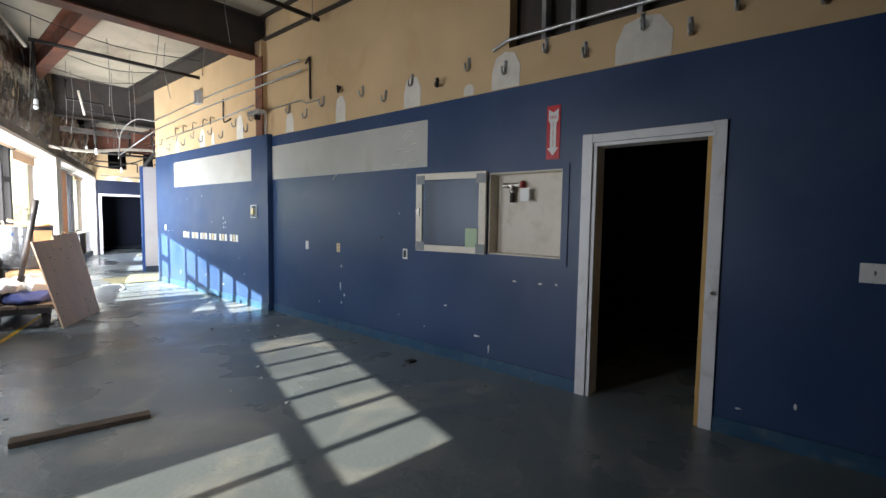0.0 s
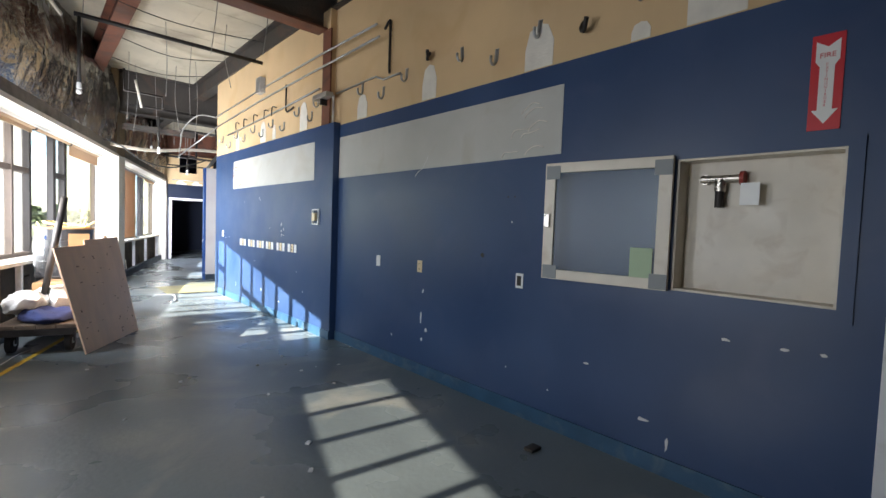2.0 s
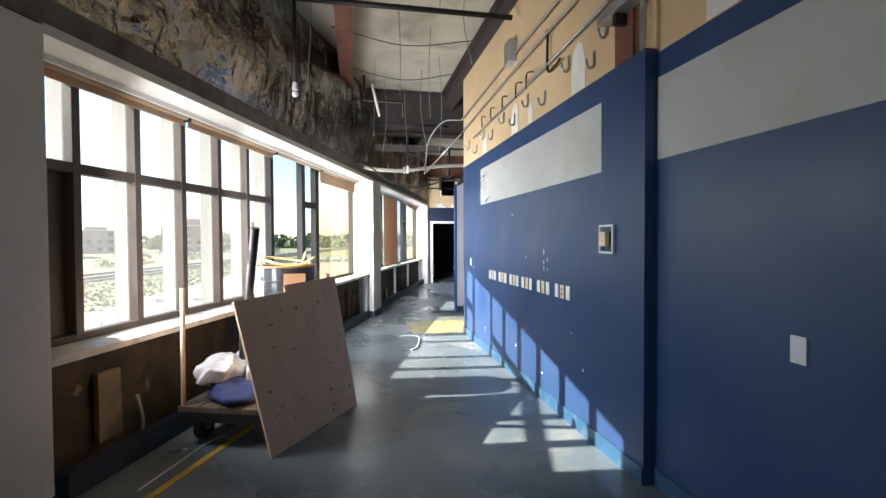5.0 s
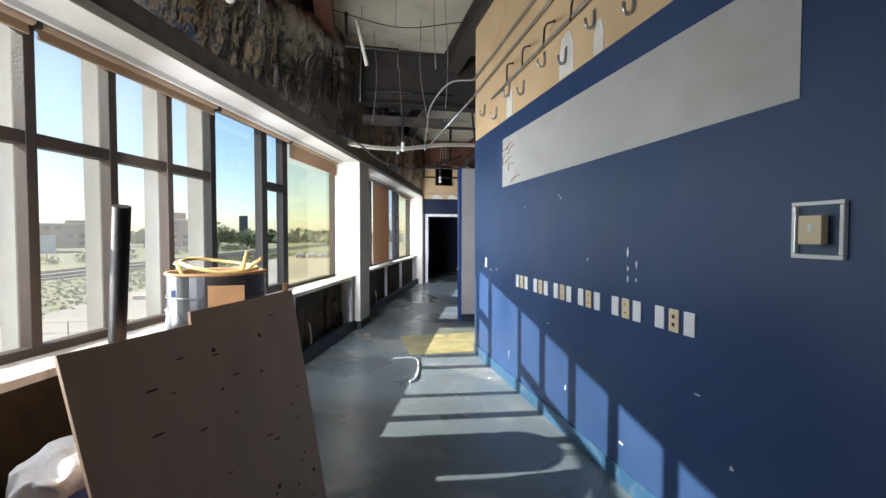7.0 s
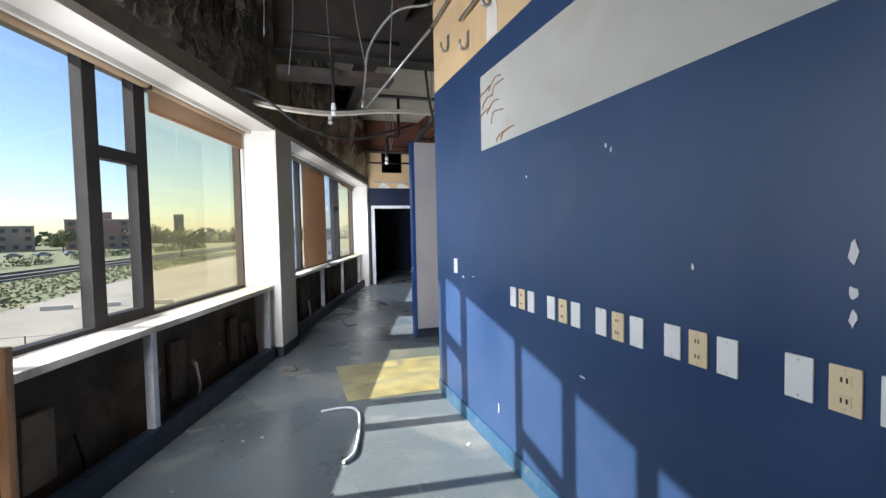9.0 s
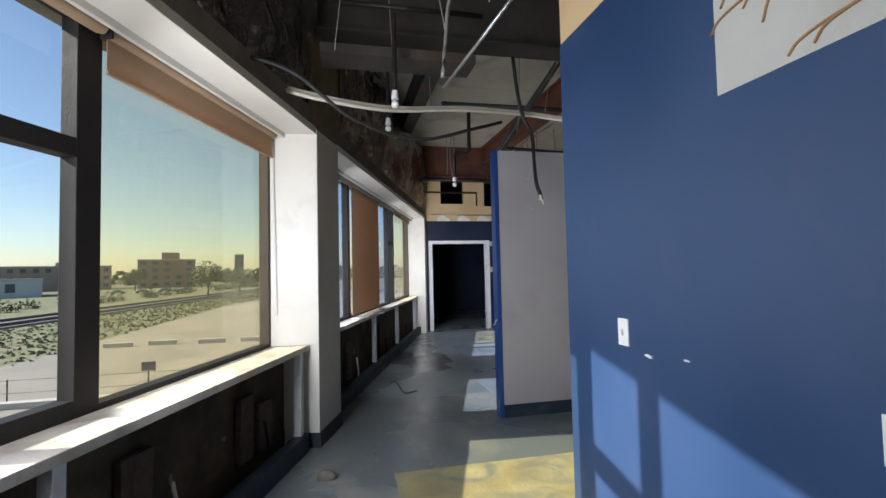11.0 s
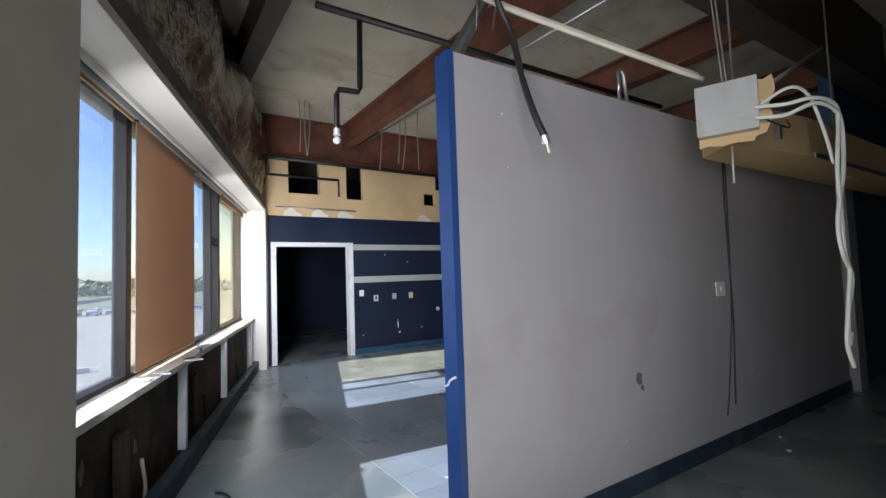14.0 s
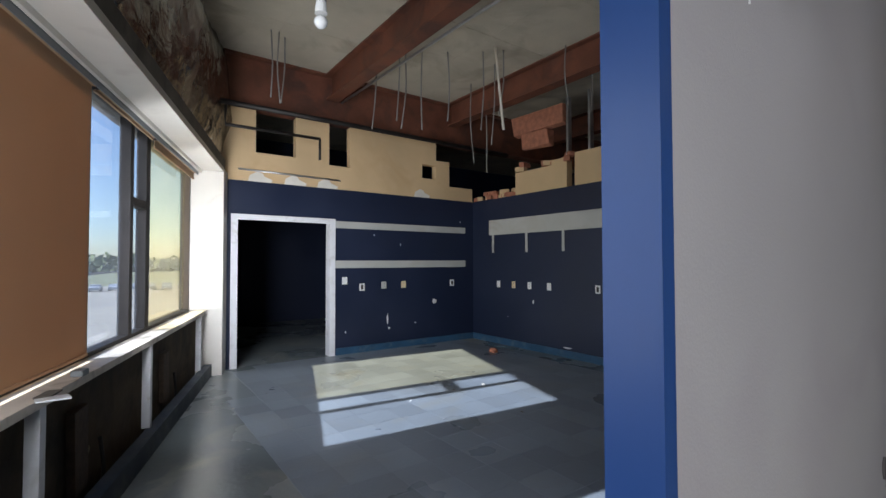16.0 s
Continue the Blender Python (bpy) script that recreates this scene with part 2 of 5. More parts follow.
GREEN_LABEL = material("pale green sticker", (0.40, 0.52, 0.34), 0.6, vary=0.1, bump=0.0)
BULB = material("glass bulb", (0.8, 0.8, 0.78), 0.1, vary=0.03, bump=0.0)
for node_mat, tone in ((BLIND, (0.62, 0.37, 0.20)),):
    bn, bl = node_mat.node_tree.nodes, node_mat.node_tree.links
    trl, mxs = bn.new("ShaderNodeBsdfTranslucent"), bn.new("ShaderNodeMixShader")
    trl.inputs[0].default_value, mxs.inputs[0].default_value = (*tone, 1), 0.2
    bl.new(bn["Principled BSDF"].outputs[0], mxs.inputs[1]), bl.new(trl.outputs[0], mxs.inputs[2])
    bl.new(mxs.outputs[0], bn["Material Output"].inputs[0])
GLASS = glass_material("clear pane", (0.93, 0.96, 0.97))
GLASS_HAZE = glass_material("dusty pane", (0.90, 0.92, 0.92), 0.04, (0.8, 0.78, 0.74))
GLASS_TINT = glass_material("yellow-green film pane", (0.89, 0.88, 0.76), 0.02, (0.66, 0.66, 0.52))
# dark tint added to unseen window 3 to dim its sun patches
GLASS_DIMMING = glass_material("dimming pane", (0.5, 0.5, 0.48), 0.05, (0.7, 0.68, 0.62))
GLASS_FROST = glass_material("dull pane", (0.78, 0.85, 0.95), 0.03, (0.60, 0.68, 0.80))
GLASS_CAB = glass_material("cabinet glass", (0.85, 0.90, 0.92), 0.04, (0.5, 0.6, 0.6))
for nd in GLASS_CAB.node_tree.nodes:
    if nd.bl_idname == "ShaderNodeBsdfAnisotropic" or nd.bl_idname == "ShaderNodeBsdfGlossy":
        nd.inputs["Roughness"].default_value = 0.35
GRASS = material("dry weeds", (0.20, 0.19, 0.10), 0.95, vary=0.35, scale=0.5, bump=0.1, fine=3, second=(0.13, 0.15, 0.065))
LOT = material("pale parking lot", (0.29, 0.26, 0.21), 0.95, vary=0.12, scale=0.12, bump=0.05, fine=4, stain=(0.21, 0.19, 0.16), stain_scale=0.15, stain_amount=0.4)
BALLAST = material("track ballast", (0.16, 0.145, 0.13), 0.95, vary=0.3, scale=1, bump=0.1, fine=8)
RAIL = material("rail steel", (0.06, 0.05, 0.05), 0.5, metal=0.5, vary=0.2, scale=2, bump=0.02)
KERB = material("pale concrete kerb", (0.48, 0.45, 0.40), 0.9, vary=0.1, scale=1, bump=0.05)
FAR_BRICK = material("far tan masonry", (0.30, 0.24, 0.20), 0.9, vary=0.15, scale=0.15, bump=0.0)
FAR_RED = material("far red masonry", (0.28, 0.18, 0.15), 0.9, vary=0.12, scale=0.15, bump=0.0)
FAR_PALE = material("far pale metal wall", (0.52, 0.54, 0.54), 0.7, vary=0.08, scale=0.15, bump=0.0)
FAR_GLASS = material("far dark window", (0.06, 0.07, 0.09), 0.3, vary=0.2, scale=0.5, bump=0.0)
LEAF = material("foliage", (0.10, 0.125, 0.045), 0.8, vary=0.45, scale=0.8, bump=0.0, fine=5)
BARK = material("bark", (0.10, 0.07, 0.05), 0.9, vary=0.2, scale=4, bump=0.1)
CAR_PAINT = material("car paint", (0.30, 0.32, 0.36), 0.3, vary=0.3, scale=0.1, bump=0.0)


# ---- mesh helpers ----
def box(bm, x0, y0, z0, x1, y1, z1, bevel=0.0):
    r = bmesh.ops.create_cube(bm, size=1)
    vs = r["verts"]
    for v in vs:
        v.co = Vector(((x0 + x1) / 2 + v.co.x * (x1 - x0), (y0 + y1) / 2 + v.co.y * (y1 - y0), (z0 + z1) / 2 + v.co.z * (z1 - z0)))
    if bevel > 0:
        es = list({e for v in vs for e in v.link_edges})
        bmesh.ops.bevel(bm, geom=es, offset=bevel, segments=2, affect="EDGES", profile=0.6)
    return bm


def boxes(*items, bevel=0.0):
    bm = bmesh.new()
    for it in items:
        box(bm, *it, bevel=bevel)
    return bm


def cyl(bm, p0, p1, r0, r1=None, seg=14, caps=True):
    p0, p1 = Vector(p0), Vector(p1)
    d = p1 - p0
    m = Matrix.Translation((p0 + p1) / 2) @ d.to_track_quat("Z", "Y").to_matrix().to_4x4()
    bmesh.ops.create_cone(bm, cap_ends=caps, segments=seg, radius1=r0, radius2=r0 if r1 is None else r1, depth=d.length, matrix=m)
    return bm


def smooth_path(points, steps=6):
    """A Catmull-Rom run through the points."""
    pts = [Vector(p) for p in points]
    if len(pts) < 3:
        return pts
    ext = [2 * pts[0] - pts[1]] + pts + [2 * pts[-1] - pts[-2]]
    out = []
    for i in range(1, len(ext) - 2):
        a, b, c, d = ext[i - 1], ext[i], ext[i + 1], ext[i + 2]
        for k in range(steps):
            t = k / steps
            out.append(0.5 * (2 * b + (c - a) * t + (2 * a - 5 * b + 4 * c - d) * t * t + (3 * b - a - 3 * c + d) * t ** 3))
    return out + [pts[-1]]


def tube(bm, points, r, seg=8, steps=6, curved=True):
    pts = smooth_path(points, steps) if curved else [Vector(p) for p in points]
    rings, up = [], Vector((0.13, 0.31, 0.94))
    for i, p in enumerate(pts):
        t = (pts[min(i + 1, len(pts) - 1)] - pts[max(i - 1, 0)]).normalized()
        a = t.cross(up)
        a = (t.cross(Vector((1, 0, 0))) if a.length < 0.05 else a).normalized()
        b = t.cross(a)
        rings.append([bm.verts.new(p + r * (math.cos(2 * math.pi * k / seg) * a + math.sin(2 * math.pi * k / seg) * b)) for k in range(seg)])
    for q, s in zip(rings, rings[1:]):
        for k in range(seg):
            f = bm.faces.new((q[k], q[(k + 1) % seg], s[(k + 1) % seg], s[k]))
            f.smooth = True
    bm.faces.new(rings[0][::-1]), bm.faces.new(rings[-1])
    return bm


def prism(bm, outline, z0, z1):
    """A flat outline of (x, y) raised from z0 to z1."""
    lo, hi = [bm.verts.new((x, y, z0)) for x, y in outline], [bm.verts.new((x, y, z1)) for x, y in outline]
    bm.faces.new(lo[::-1]), bm.faces.new(hi)
    for i in range(len(lo)):
        j = (i + 1) % len(lo)
        bm.faces.new((lo[i], lo[j], hi[j], hi[i]))
    return bm


def finish(name, bm, mat, m=None):
    me = bpy.data.meshes.new(name)
    bmesh.ops.recalc_face_normals(bm, faces=bm.faces[:])
    bm.to_mesh(me)
    bm.free()
    me.materials.append(mat)
    ob = new(name, me)
    if m is not None:
        ob.matrix_world = m
    return ob


def thing(name, bm, mat, label, category, group="", kind="", m=None):
    return tagged(finish(name, bm, mat, m), label, category, group, kind)


def setting(name, bm, mat, label="", category="", m=None):
    return tagged(finish(name, bm, mat, m), label, category, "", "structure")


def root(name, at, label, category, group="", kind="", m=None):
    e = new(name)
    e.empty_display_size = 0.1
    e.matrix_world = m if m is not None else Matrix.Translation(at)
    return tagged(e, label, category, group, kind)


def part(name, bm, mat, parent, label=""):
    """A mesh in the parent's own space."""
    ob = finish(name, bm, mat)
    ob.parent = parent
    if label:
        ob["label"] = label
    return ob


def crumple(bm, amount, size, seed=0):
    for v in bm.verts:
        q = v.co * size + Vector((seed * 7.1, seed * 3.3, seed))
        v.co += amount * Vector((noise.noise(q), noise.noise(q + Vector((31, 5, 2))), noise.noise(q + Vector((3, 57, 8)))))
    return bm


def writing(text, size, mat, parent, m, name="lettering"):
    cu = bpy.data.curves.new(name, "FONT")
    cu.body, cu.size, cu.align_x, cu.align_y, cu.extrude = text, size, "CENTER", "CENTER", 0.0006
    tmp = new(name, cu)
    bpy.context.view_layer.update()
    me = bpy.data.meshes.new_from_object(tmp.evaluated_get(bpy.context.evaluated_depsgraph_get()))
    bpy.data.objects.remove(tmp)
    me.materials.clear()
    me.materials.append(mat)
    ob = new(name, me)
    ob.parent = parent
    ob.matrix_basis = m
    return ob


# The facade's own space: x along the wall, y outwards, z up.
FACADE = pose(-2.07, 0, 0, 0, 0, 72.0)


def fac(u, v, z=0.0):
    return FACADE @ Vector((u, -v, z))


DECK = 4.42
XN, XF = 3.86, 3.78          # the two stretches of the blue wall

# ---- large structure ----
PLAN = [tuple(fac(-6, -0.25).xy), (16, -6), (16, 24), tuple(fac(25.3, -0.25).xy)]
setting("floor", prism(bmesh.new(), PLAN, -0.2, 0), FLOOR, "worn grey-blue vinyl floor with scuffs and glue", "floor")
deck = prism(bmesh.new(), PLAN, DECK, DECK + 0.2)
for k in range(17):
    box(deck, -0.5 + 0.3 * k, -1.5 + 1.22 * k, DECK - 0.005, 9.2, -1.484 + 1.22 * k, DECK + 0.01)
for x in (2.9, 5.0, 7.3):
    box(deck, x, -3, DECK - 0.004, x + 0.012, 19, DECK + 0.01)
setting("ceiling", deck, CONCRETE, "bare stained concrete deck ceiling", "ceiling")

# blue wall, near stretch: openings for the door and the cabinet
DY0, DY1, DH = 0.235, 1.075, 2.075
CY0, CY1, CZ0, CZ1 = 1.33, 2.08, 1.12, 1.885
T = 0.16
wall = setting("wall_east_near", boxes(
    (XN, -4.2, 0, XN + T, DY0, 2.64), (XN, DY0, DH, XN + T, DY1, 2.64), (XN, DY1, 0, XN + T, CY0, 2.64),
    (XN, CY0, 0, XN + T, CY1, CZ0), (XN, CY0, CZ1, XN + T, CY1, 2.64), (XN, CY1, 0, XN + T, 6.05, 2.64)), BLUE, "dark blue painted wall with scuffs and bare patches", "wall")
setting("wall_east_near_upper", boxes((XN + 0.006, 1.9, 2.64, XN + 0.13, 6.2, DECK), (XN + 0.006, -4.2, 2.64, XN + 0.13, 1.9, 3.0)), TAN, "bare tan drywall above the blue wall", "wall")
setting("wall_east_far", boxes((XF, 6.05, 0, XF + 0.24, 10.75, 2.665)), BLUE, "dark blue painted wall ending in a free edge", "wall")
setting("wall_east_far_upper", boxes((XF + 0.006, 6.2, 2.665, XF + 0.13, 10.75, 4.06)), TAN, "bare tan drywall above the blue wall", "wall")
setting("wall_north", boxes((4.2, 19.15, 0, 4.66, 19.3, 2.6), (4.66, 19.15, 2.06, 6.06, 19.3, 2.6), (6.06, 19.15, 0, 9.1, 19.3, 2.6)), NAVY, "navy painted wall with bare strips", "wall")
setting("wall_east_room", boxes((8.91, 12.94, 0, 9.06, 19.15, 2.6)), NAVY, "navy painted wall with bare strips", "wall")
setting("wall_partition", boxes((4.13, 12.79, 0, 9.5, 12.895, 2.63)), GREY_WALL, "free-standing grey painted partition wall", "wall")
setting("wall_partition_edge", boxes((4.09, 12.786, 0, 4.13, 12.905, 2.634)), BRIGHT_BLUE, "bright blue painted end of the partition", "wall")
setting("wall_partition_back", boxes((4.13, 12.895, 0, 8.91, 12.904, 2.63)), NAVY, "navy painted back of the partition", "wall")
# far drywall above the navy wall, with ragged holes
TH = [(4.2, 4.93, 2.6, 3.62), (4.93, 5.50, 2.6, 3.02), (5.50, 6.02, 2.6, 3.62), (6.02, 6.37, 2.6, 2.97), (6.37, 7.75, 2.6, 3.62),
      (7.75, 8.05, 2.6, 2.95), (7.75, 8.05, 3.2, 3.62), (8.05, 8.35, 2.6, 3.3), (8.35, 8.9, 2.6, 2.85)]
setting("wall_north_upper", boxes(*[(a, 19.156, c, b, 19.28, e) for a, b, c, e in TH]), TAN, "torn tan drywall with cut-out holes", "wall")
setting("wall_east_room_upper", boxes(*[(8.916, a, 2.6, 9.04, b, c) for a, b, c in ((17.2, 18.0, 2.98), (16.9, 17.2, 3.06), (16.2, 16.75, 3.1), (15.2, 16.1, 2.95), (12.94, 15.2, 3.0))]), TAN, "broken tan drywall above the navy wall", "wall")
# plain walls added to close the place, coloured dark like unlit rooms
setting("wall_south", boxes((-3.4, -4.4, 0, 16, -4.2, DECK)), NAVY, "plain dark wall added to close the place", "wall")
setting("wall_back_room", boxes((15.8, -4.2, 0, 16, 24, DECK)), NAVY, "plain dark wall added to close the place", "wall")
setting("wall_far_north", boxes((5.3, 23.8, 0, 16, 24, DECK)), NAVY, "plain dark wall added to close the place", "wall")
# dark sheet put in for the unlit void behind the studs
setting("wall_back_divider", boxes((4.02, -4.2, 2.66, 4.1, 10.6, DECK)), DARK_STEEL_VOID, "dark sheet standing in for the unlit void behind the wall framing", "wall")
setting("wall_door_room", boxes((6.6, -4.2, 0, 6.75, 10.7, DECK), (4.05, 10.6, 0, 15.8, 10.72, DECK)), NAVY, "dark wall added for the unlit next room", "wall")
setting("pilaster", boxes((9.5, 12.70, 0, 9.75, 12.98, 2.75)), GREY_WALL, "pale grey corner pilaster", "pilaster")
setting("wall_east_back", boxes((9.75, 12.8, 0, 15.8, 12.95, DECK)), BASE_BLUE, "dim blue-green painted wall", "wall")


def baseboard(name, x0, y0, x1, y1, mat, h=0.11):
    bm = boxes((x0, y0, 0, x1, y1, h))
    return setting(name, bm, mat, "rubber wall base", "baseboard")


baseboard("baseboard", XN - 0.012, DY1 + 0.08, XN - 0.002, 6.04, BASE_BLUE)
baseboard("baseboard", XN - 0.012, -4.2, XN - 0.002, DY0 - 0.08, BASE_BLUE)
baseboard("baseboard", XF - 0.012, 6.05, XF - 0.002, 10.75, BASE_BLUE)
baseboard("baseboard", 4.132, 12.776, 9.5, 12.788, BASE_DARK, 0.12)
baseboard("baseboard", 6.14, 19.138, 8.9, 19.148, BASE_BLUE)
baseboard("baseboard", 8.898, 12.94, 8.908, 19.14, BASE_BLUE)

# ---- the window wall ----
SILL_Z, HEAD_Z = 0.85, 2.62
setting("spandrel", boxes((-6, -0.08, -0.2, 20.6, 0.25, SILL_Z - 0.05)), DIRTY, "stripped dirty wall under the windows", "wall", m=FACADE)
setting("spandrel_curb", boxes((7.0, -0.33, 0, 13.2, -0.24, 0.15), (13.9, -0.27, 0, 20.4, -0.18, 0.15), (-6, -0.33, 0, 6.4, -0.24, 0.15)), BASE_DARK, "dark floor curb under the sill", "baseboard", m=FACADE)
setting("wall_window_head", boxes((-6, -0.02, 2.70, 20.6, 0.25, DECK)), LINTEL, "rough lintel wall above the windows", "wall", m=FACADE)
setting("lintel", boxes((-6, -0.36, 2.70, 20.3, -0.02, 2.86)), LINTEL, "dusty concrete lintel edge", "lintel", m=FACADE)
setting("wall_window_blank", boxes((-6, -0.05, SILL_Z - 0.05, 1.89, 0.25, 2.7), (5.22, -0.05, SILL_Z - 0.05, 6.45, 0.25, 2.7)), CREAM, "plain painted wall", "wall", m=FACADE)
setting("wall_window_end", boxes((20.6, -0.05, 0, 25.2, 0.25, DECK)), NAVY, "plain wall", "wall", m=FACADE)
PIERS = ((6.40, 6.86), (13.28, 13.84), (19.95, 20.6))
for a, b in PIERS:
    top = 2.68
    setting("pier", boxes((a, -0.39, 0, b, 0.05, top), bevel=0.004), CREAM, "cream boxed pier between windows", "pier", m=FACADE)
for a, b in PIERS[:2]:
    setting("baseboard", boxes((a - 0.004, -0.402, 0, b + 0.004, -0.391, 0.12), (a - 0.012, -0.402, 0, a - 0.002, -0.3, 0.12)), BASE_DARK, "dark rubber base on the pier", "baseboard", m=FACADE)
# splayed reveals
for pts in ([(13.18, 0.05), (13.18, 0.0), (13.278, -0.385), (13.278, 0.05)], [(19.87, 0.05), (19.87, 0.0), (19.948, -0.385), (19.948, 0.05)],
            [(6.90, 0.05), (6.90, 0.0), (6.862, -0.385), (6.862, 0.05)], [(13.87, 0.05), (13.87, 0.0), (13.842, -0.385), (13.842, 0.05)]):
    setting("reveal", prism(bmesh.new(), pts, SILL_Z + 0.001, 2.638), CREAM, "cream window reveal", "reveal", m=FACADE)


def sill(a, b, depth=0.315):
    setting("window_sill", boxes((a, -depth, SILL_Z - 0.045, b, -0.0, SILL_Z), bevel=0.004), SILL, "worn cream window sill board", "sill", m=FACADE)


sill(6.87, 13.27)
sill(13.85, 19.94, 0.215)
sill(-6, 6.39)
for u in (8.9, 11.0, 13.1, 15.97, 17.61, 19.6):
    v = 0.305 if u < 14 else 0.205
    setting("sill_post", boxes((u, -v, 0.15, u + 0.055, -v + 0.06, SILL_Z - 0.046), bevel=0.003), WHITE, "white painted sill post", "post", m=FACADE)
# casing and soffit above the windows
for a, b in ((6.86, 13.28), (13.84, 19.95), (1.9, 5.25)):
    setting("soffit", boxes((a, -0.385, 2.64, b, -0.12, 2.70), (a, -0.12, 2.66, b, 0.0, 2.70), (a, -0.14, 2.60, b, -0.115, 2.66), bevel=0.003), CREAM, "cream head casing over the windows", "soffit", m=FACADE)


def window(name, panes, bars, label):
    """panes: (u0, u1, z0, z1, glass); bars: boxes of the frame."""
    w = root(name, (0, 0, 0), label, "window", "", "structure", FACADE)
    for bar in bars:
        part("window_frame", boxes(bar[:6], bevel=0.004), bar[6], w)
    for u0, u1, z0, z1, g in panes:
        p = part("pane", boxes((u0 - 0.004, 0.036, z0 - 0.004, u1 + 0.004, 0.044, z1 + 0.004)), g, w)
    return w


def bar(u0, u1, z0, z1, mat, d0=-0.03, d1=0.052):
    return (u0, d0, z0, u1, d1, z1, mat)


B, G = SILL_Z + 0.03, 2.63
ms = [6.90, 7.36, 7.88, 8.40, 8.93, 9.45]      # left edges of the small uprights
panes, bars = [], []
for i, u in enumerate(ms):
    e = (ms + [9.985])[i + 1]
    for z0, z1 in ((B + 0.02, 1.97), (2.04, G)):
        panes.append((u + 0.06, e, z0, z1, GLASS_HAZE if i > 0 or z0 > 1.5 else FRAME_BROWN))
    bars.append(bar(u, u + 0.06, B, G, FRAME_BROWN))
bars += [bar(6.96, 9.985, 1.97, 2.04, FRAME_BROWN, -0.025, 0.05), bar(6.9, 9.985, SILL_Z, B + 0.02, FRAME_BROWN, -0.028, 0.05),
         bar(9.985, 10.06, SILL_Z, G, FRAME), bar(10.87, 10.99, SILL_Z, G, FRAME), bar(11.36, 11.49, SILL_Z, G, FRAME), bar(13.14, 13.18, SILL_Z, G, FRAME_BROWN, -0.02, 0.06),
         bar(10.99, 11.36, 1.99, 2.075, FRAME), bar(10.06, 10.87, SILL_Z, B, FRAME), bar(10.99, 11.36, SILL_Z, B + 0.05, FRAME), bar(11.49, 13.14, SILL_Z, B, FRAME),
         bar(6.9, 13.18, G, 2.66, FRAME)]
panes += [(10.06, 10.87, B, G, GLASS), (10.99, 11.36, B + 0.05, 1.99, GLASS), (10.99, 11.36, 2.075, G, GLASS), (11.49, 13.14, B, G, GLASS_TINT)]
window("window_1", panes, bars, "long window of small and wide panes in brown and dark frames")

bars = [bar(13.87, 13.93, SILL_Z, G, FRAME), bar(15.28, 15.37, SILL_Z, G, FRAME), bar(16.80, 16.87, SILL_Z, G, FRAME), bar(17.67, 17.75, SILL_Z, G, FRAME), bar(18.08, 18.19, SILL_Z, G, FRAME),
        bar(19.83, 19.87, SILL_Z, G, FRAME_BROWN, -0.02, 0.06), bar(17.75, 18.08, 1.93, 2.0, FRAME), bar(13.87, 19.87, G, 2.66, FRAME), bar(13.93, 19.83, SILL_Z - 0.01, B, FRAME)]
panes = [(13.93, 15.28, B, G, GLASS_FROST), (15.37, 16.80, B, G, GLASS), (16.87, 17.67, B, G, GLASS_FROST), (17.75, 18.08, B, 1.93, GLASS_FROST), (17.75, 18.08, 2.0, G, GLASS_FROST), (18.19, 19.83, B, G, GLASS_TINT)]
window("window_2", panes, bars, "long dark-framed window with dull and tinted panes")

ms = [1.92 + 0.4657 * i for i in range(8)]
bars = [bar(u - 0.03, u + 0.03, SILL_Z, G, FRAME_BROWN) for u in ms] + [bar(1.95, 5.15, 1.94, 2.03, FRAME_BROWN, -0.025, 0.05), bar(1.97, 5.15, SILL_Z, B, FRAME_BROWN, -0.028, 0.05), bar(1.97, 5.15, G, 2.66, FRAME)]
panes = [(u + 0.03, u + 0.436, z0, z1, GLASS_DIMMING) for u in ms[:-1] for z0, z1 in ((B, 1.94), (2.03, G)) if not (z0 < 1 and u > 2.7)]
window("window_3", panes, bars, "window of small panes, its lower lights boarded")
setting("window_board", boxes((2.85, 0.05, B, 5.16, 0.075, 1.95)), PLY, "plywood boarding over the lower panes", "board", m=FACADE)

# outer fins beside the small panes
fin = None
for u in (6.93, 7.39, 7.91, 8.43, 8.96, 9.48, 9.985):
    f = boxes((u + 0.012, 0.056, 0.3, u + 0.045, 0.20, 3.2))
    setting("outer_fin", f, FIN, "pale concrete fin outside the panes", "fin", m=FACADE)

# roller blinds
def roller(u0, u1, zb, label, d=-0.075):
    r = root("roller_blind", (0, 0, 0), label, "roller blind", "roller blinds in the windows", "", FACADE)
    bm = bmesh.new()
    cyl(bm, (u0, d, 2.61), (u1, d, 2.61), 0.03, seg=16)
    part("roll", bm, BLIND, r)
    part("fabric", boxes((u0 + 0.01, d + 0.012, zb, u1 - 0.01, d + 0.016, 2.61)), BLIND, r)
    part("hem_bar", boxes((u0 + 0.01, d + 0.006, zb - 0.02, u1 - 0.01, d + 0.022, zb), bevel=0.003), BLIND, r)
    part("bracket", boxes((u0 - 0.012, d - 0.03, 2.57, u0 - 0.002, d + 0.03, 2.645)), IRON, r)
    return r


roller(6.93, 8.41, 2.55, "tan roller blind rolled up above the panes")
roller(8.44, 10.0, 2.545, "tan roller blind rolled up above the panes")
roller(10.04, 11.44, 2.60, "tan roller blind fully rolled up")
roller(11.47, 13.14, 2.43, "tan roller blind hanging a little way down")
roller(15.34, 16.84, 0.90, "tan roller blind drawn fully down over its pane")
roller(18.16, 19.83, 2.52, "tan roller blind rolled up above its pane")
roller(2.0, 5.1, 2.55, "tan roller blind rolled up above the panes")
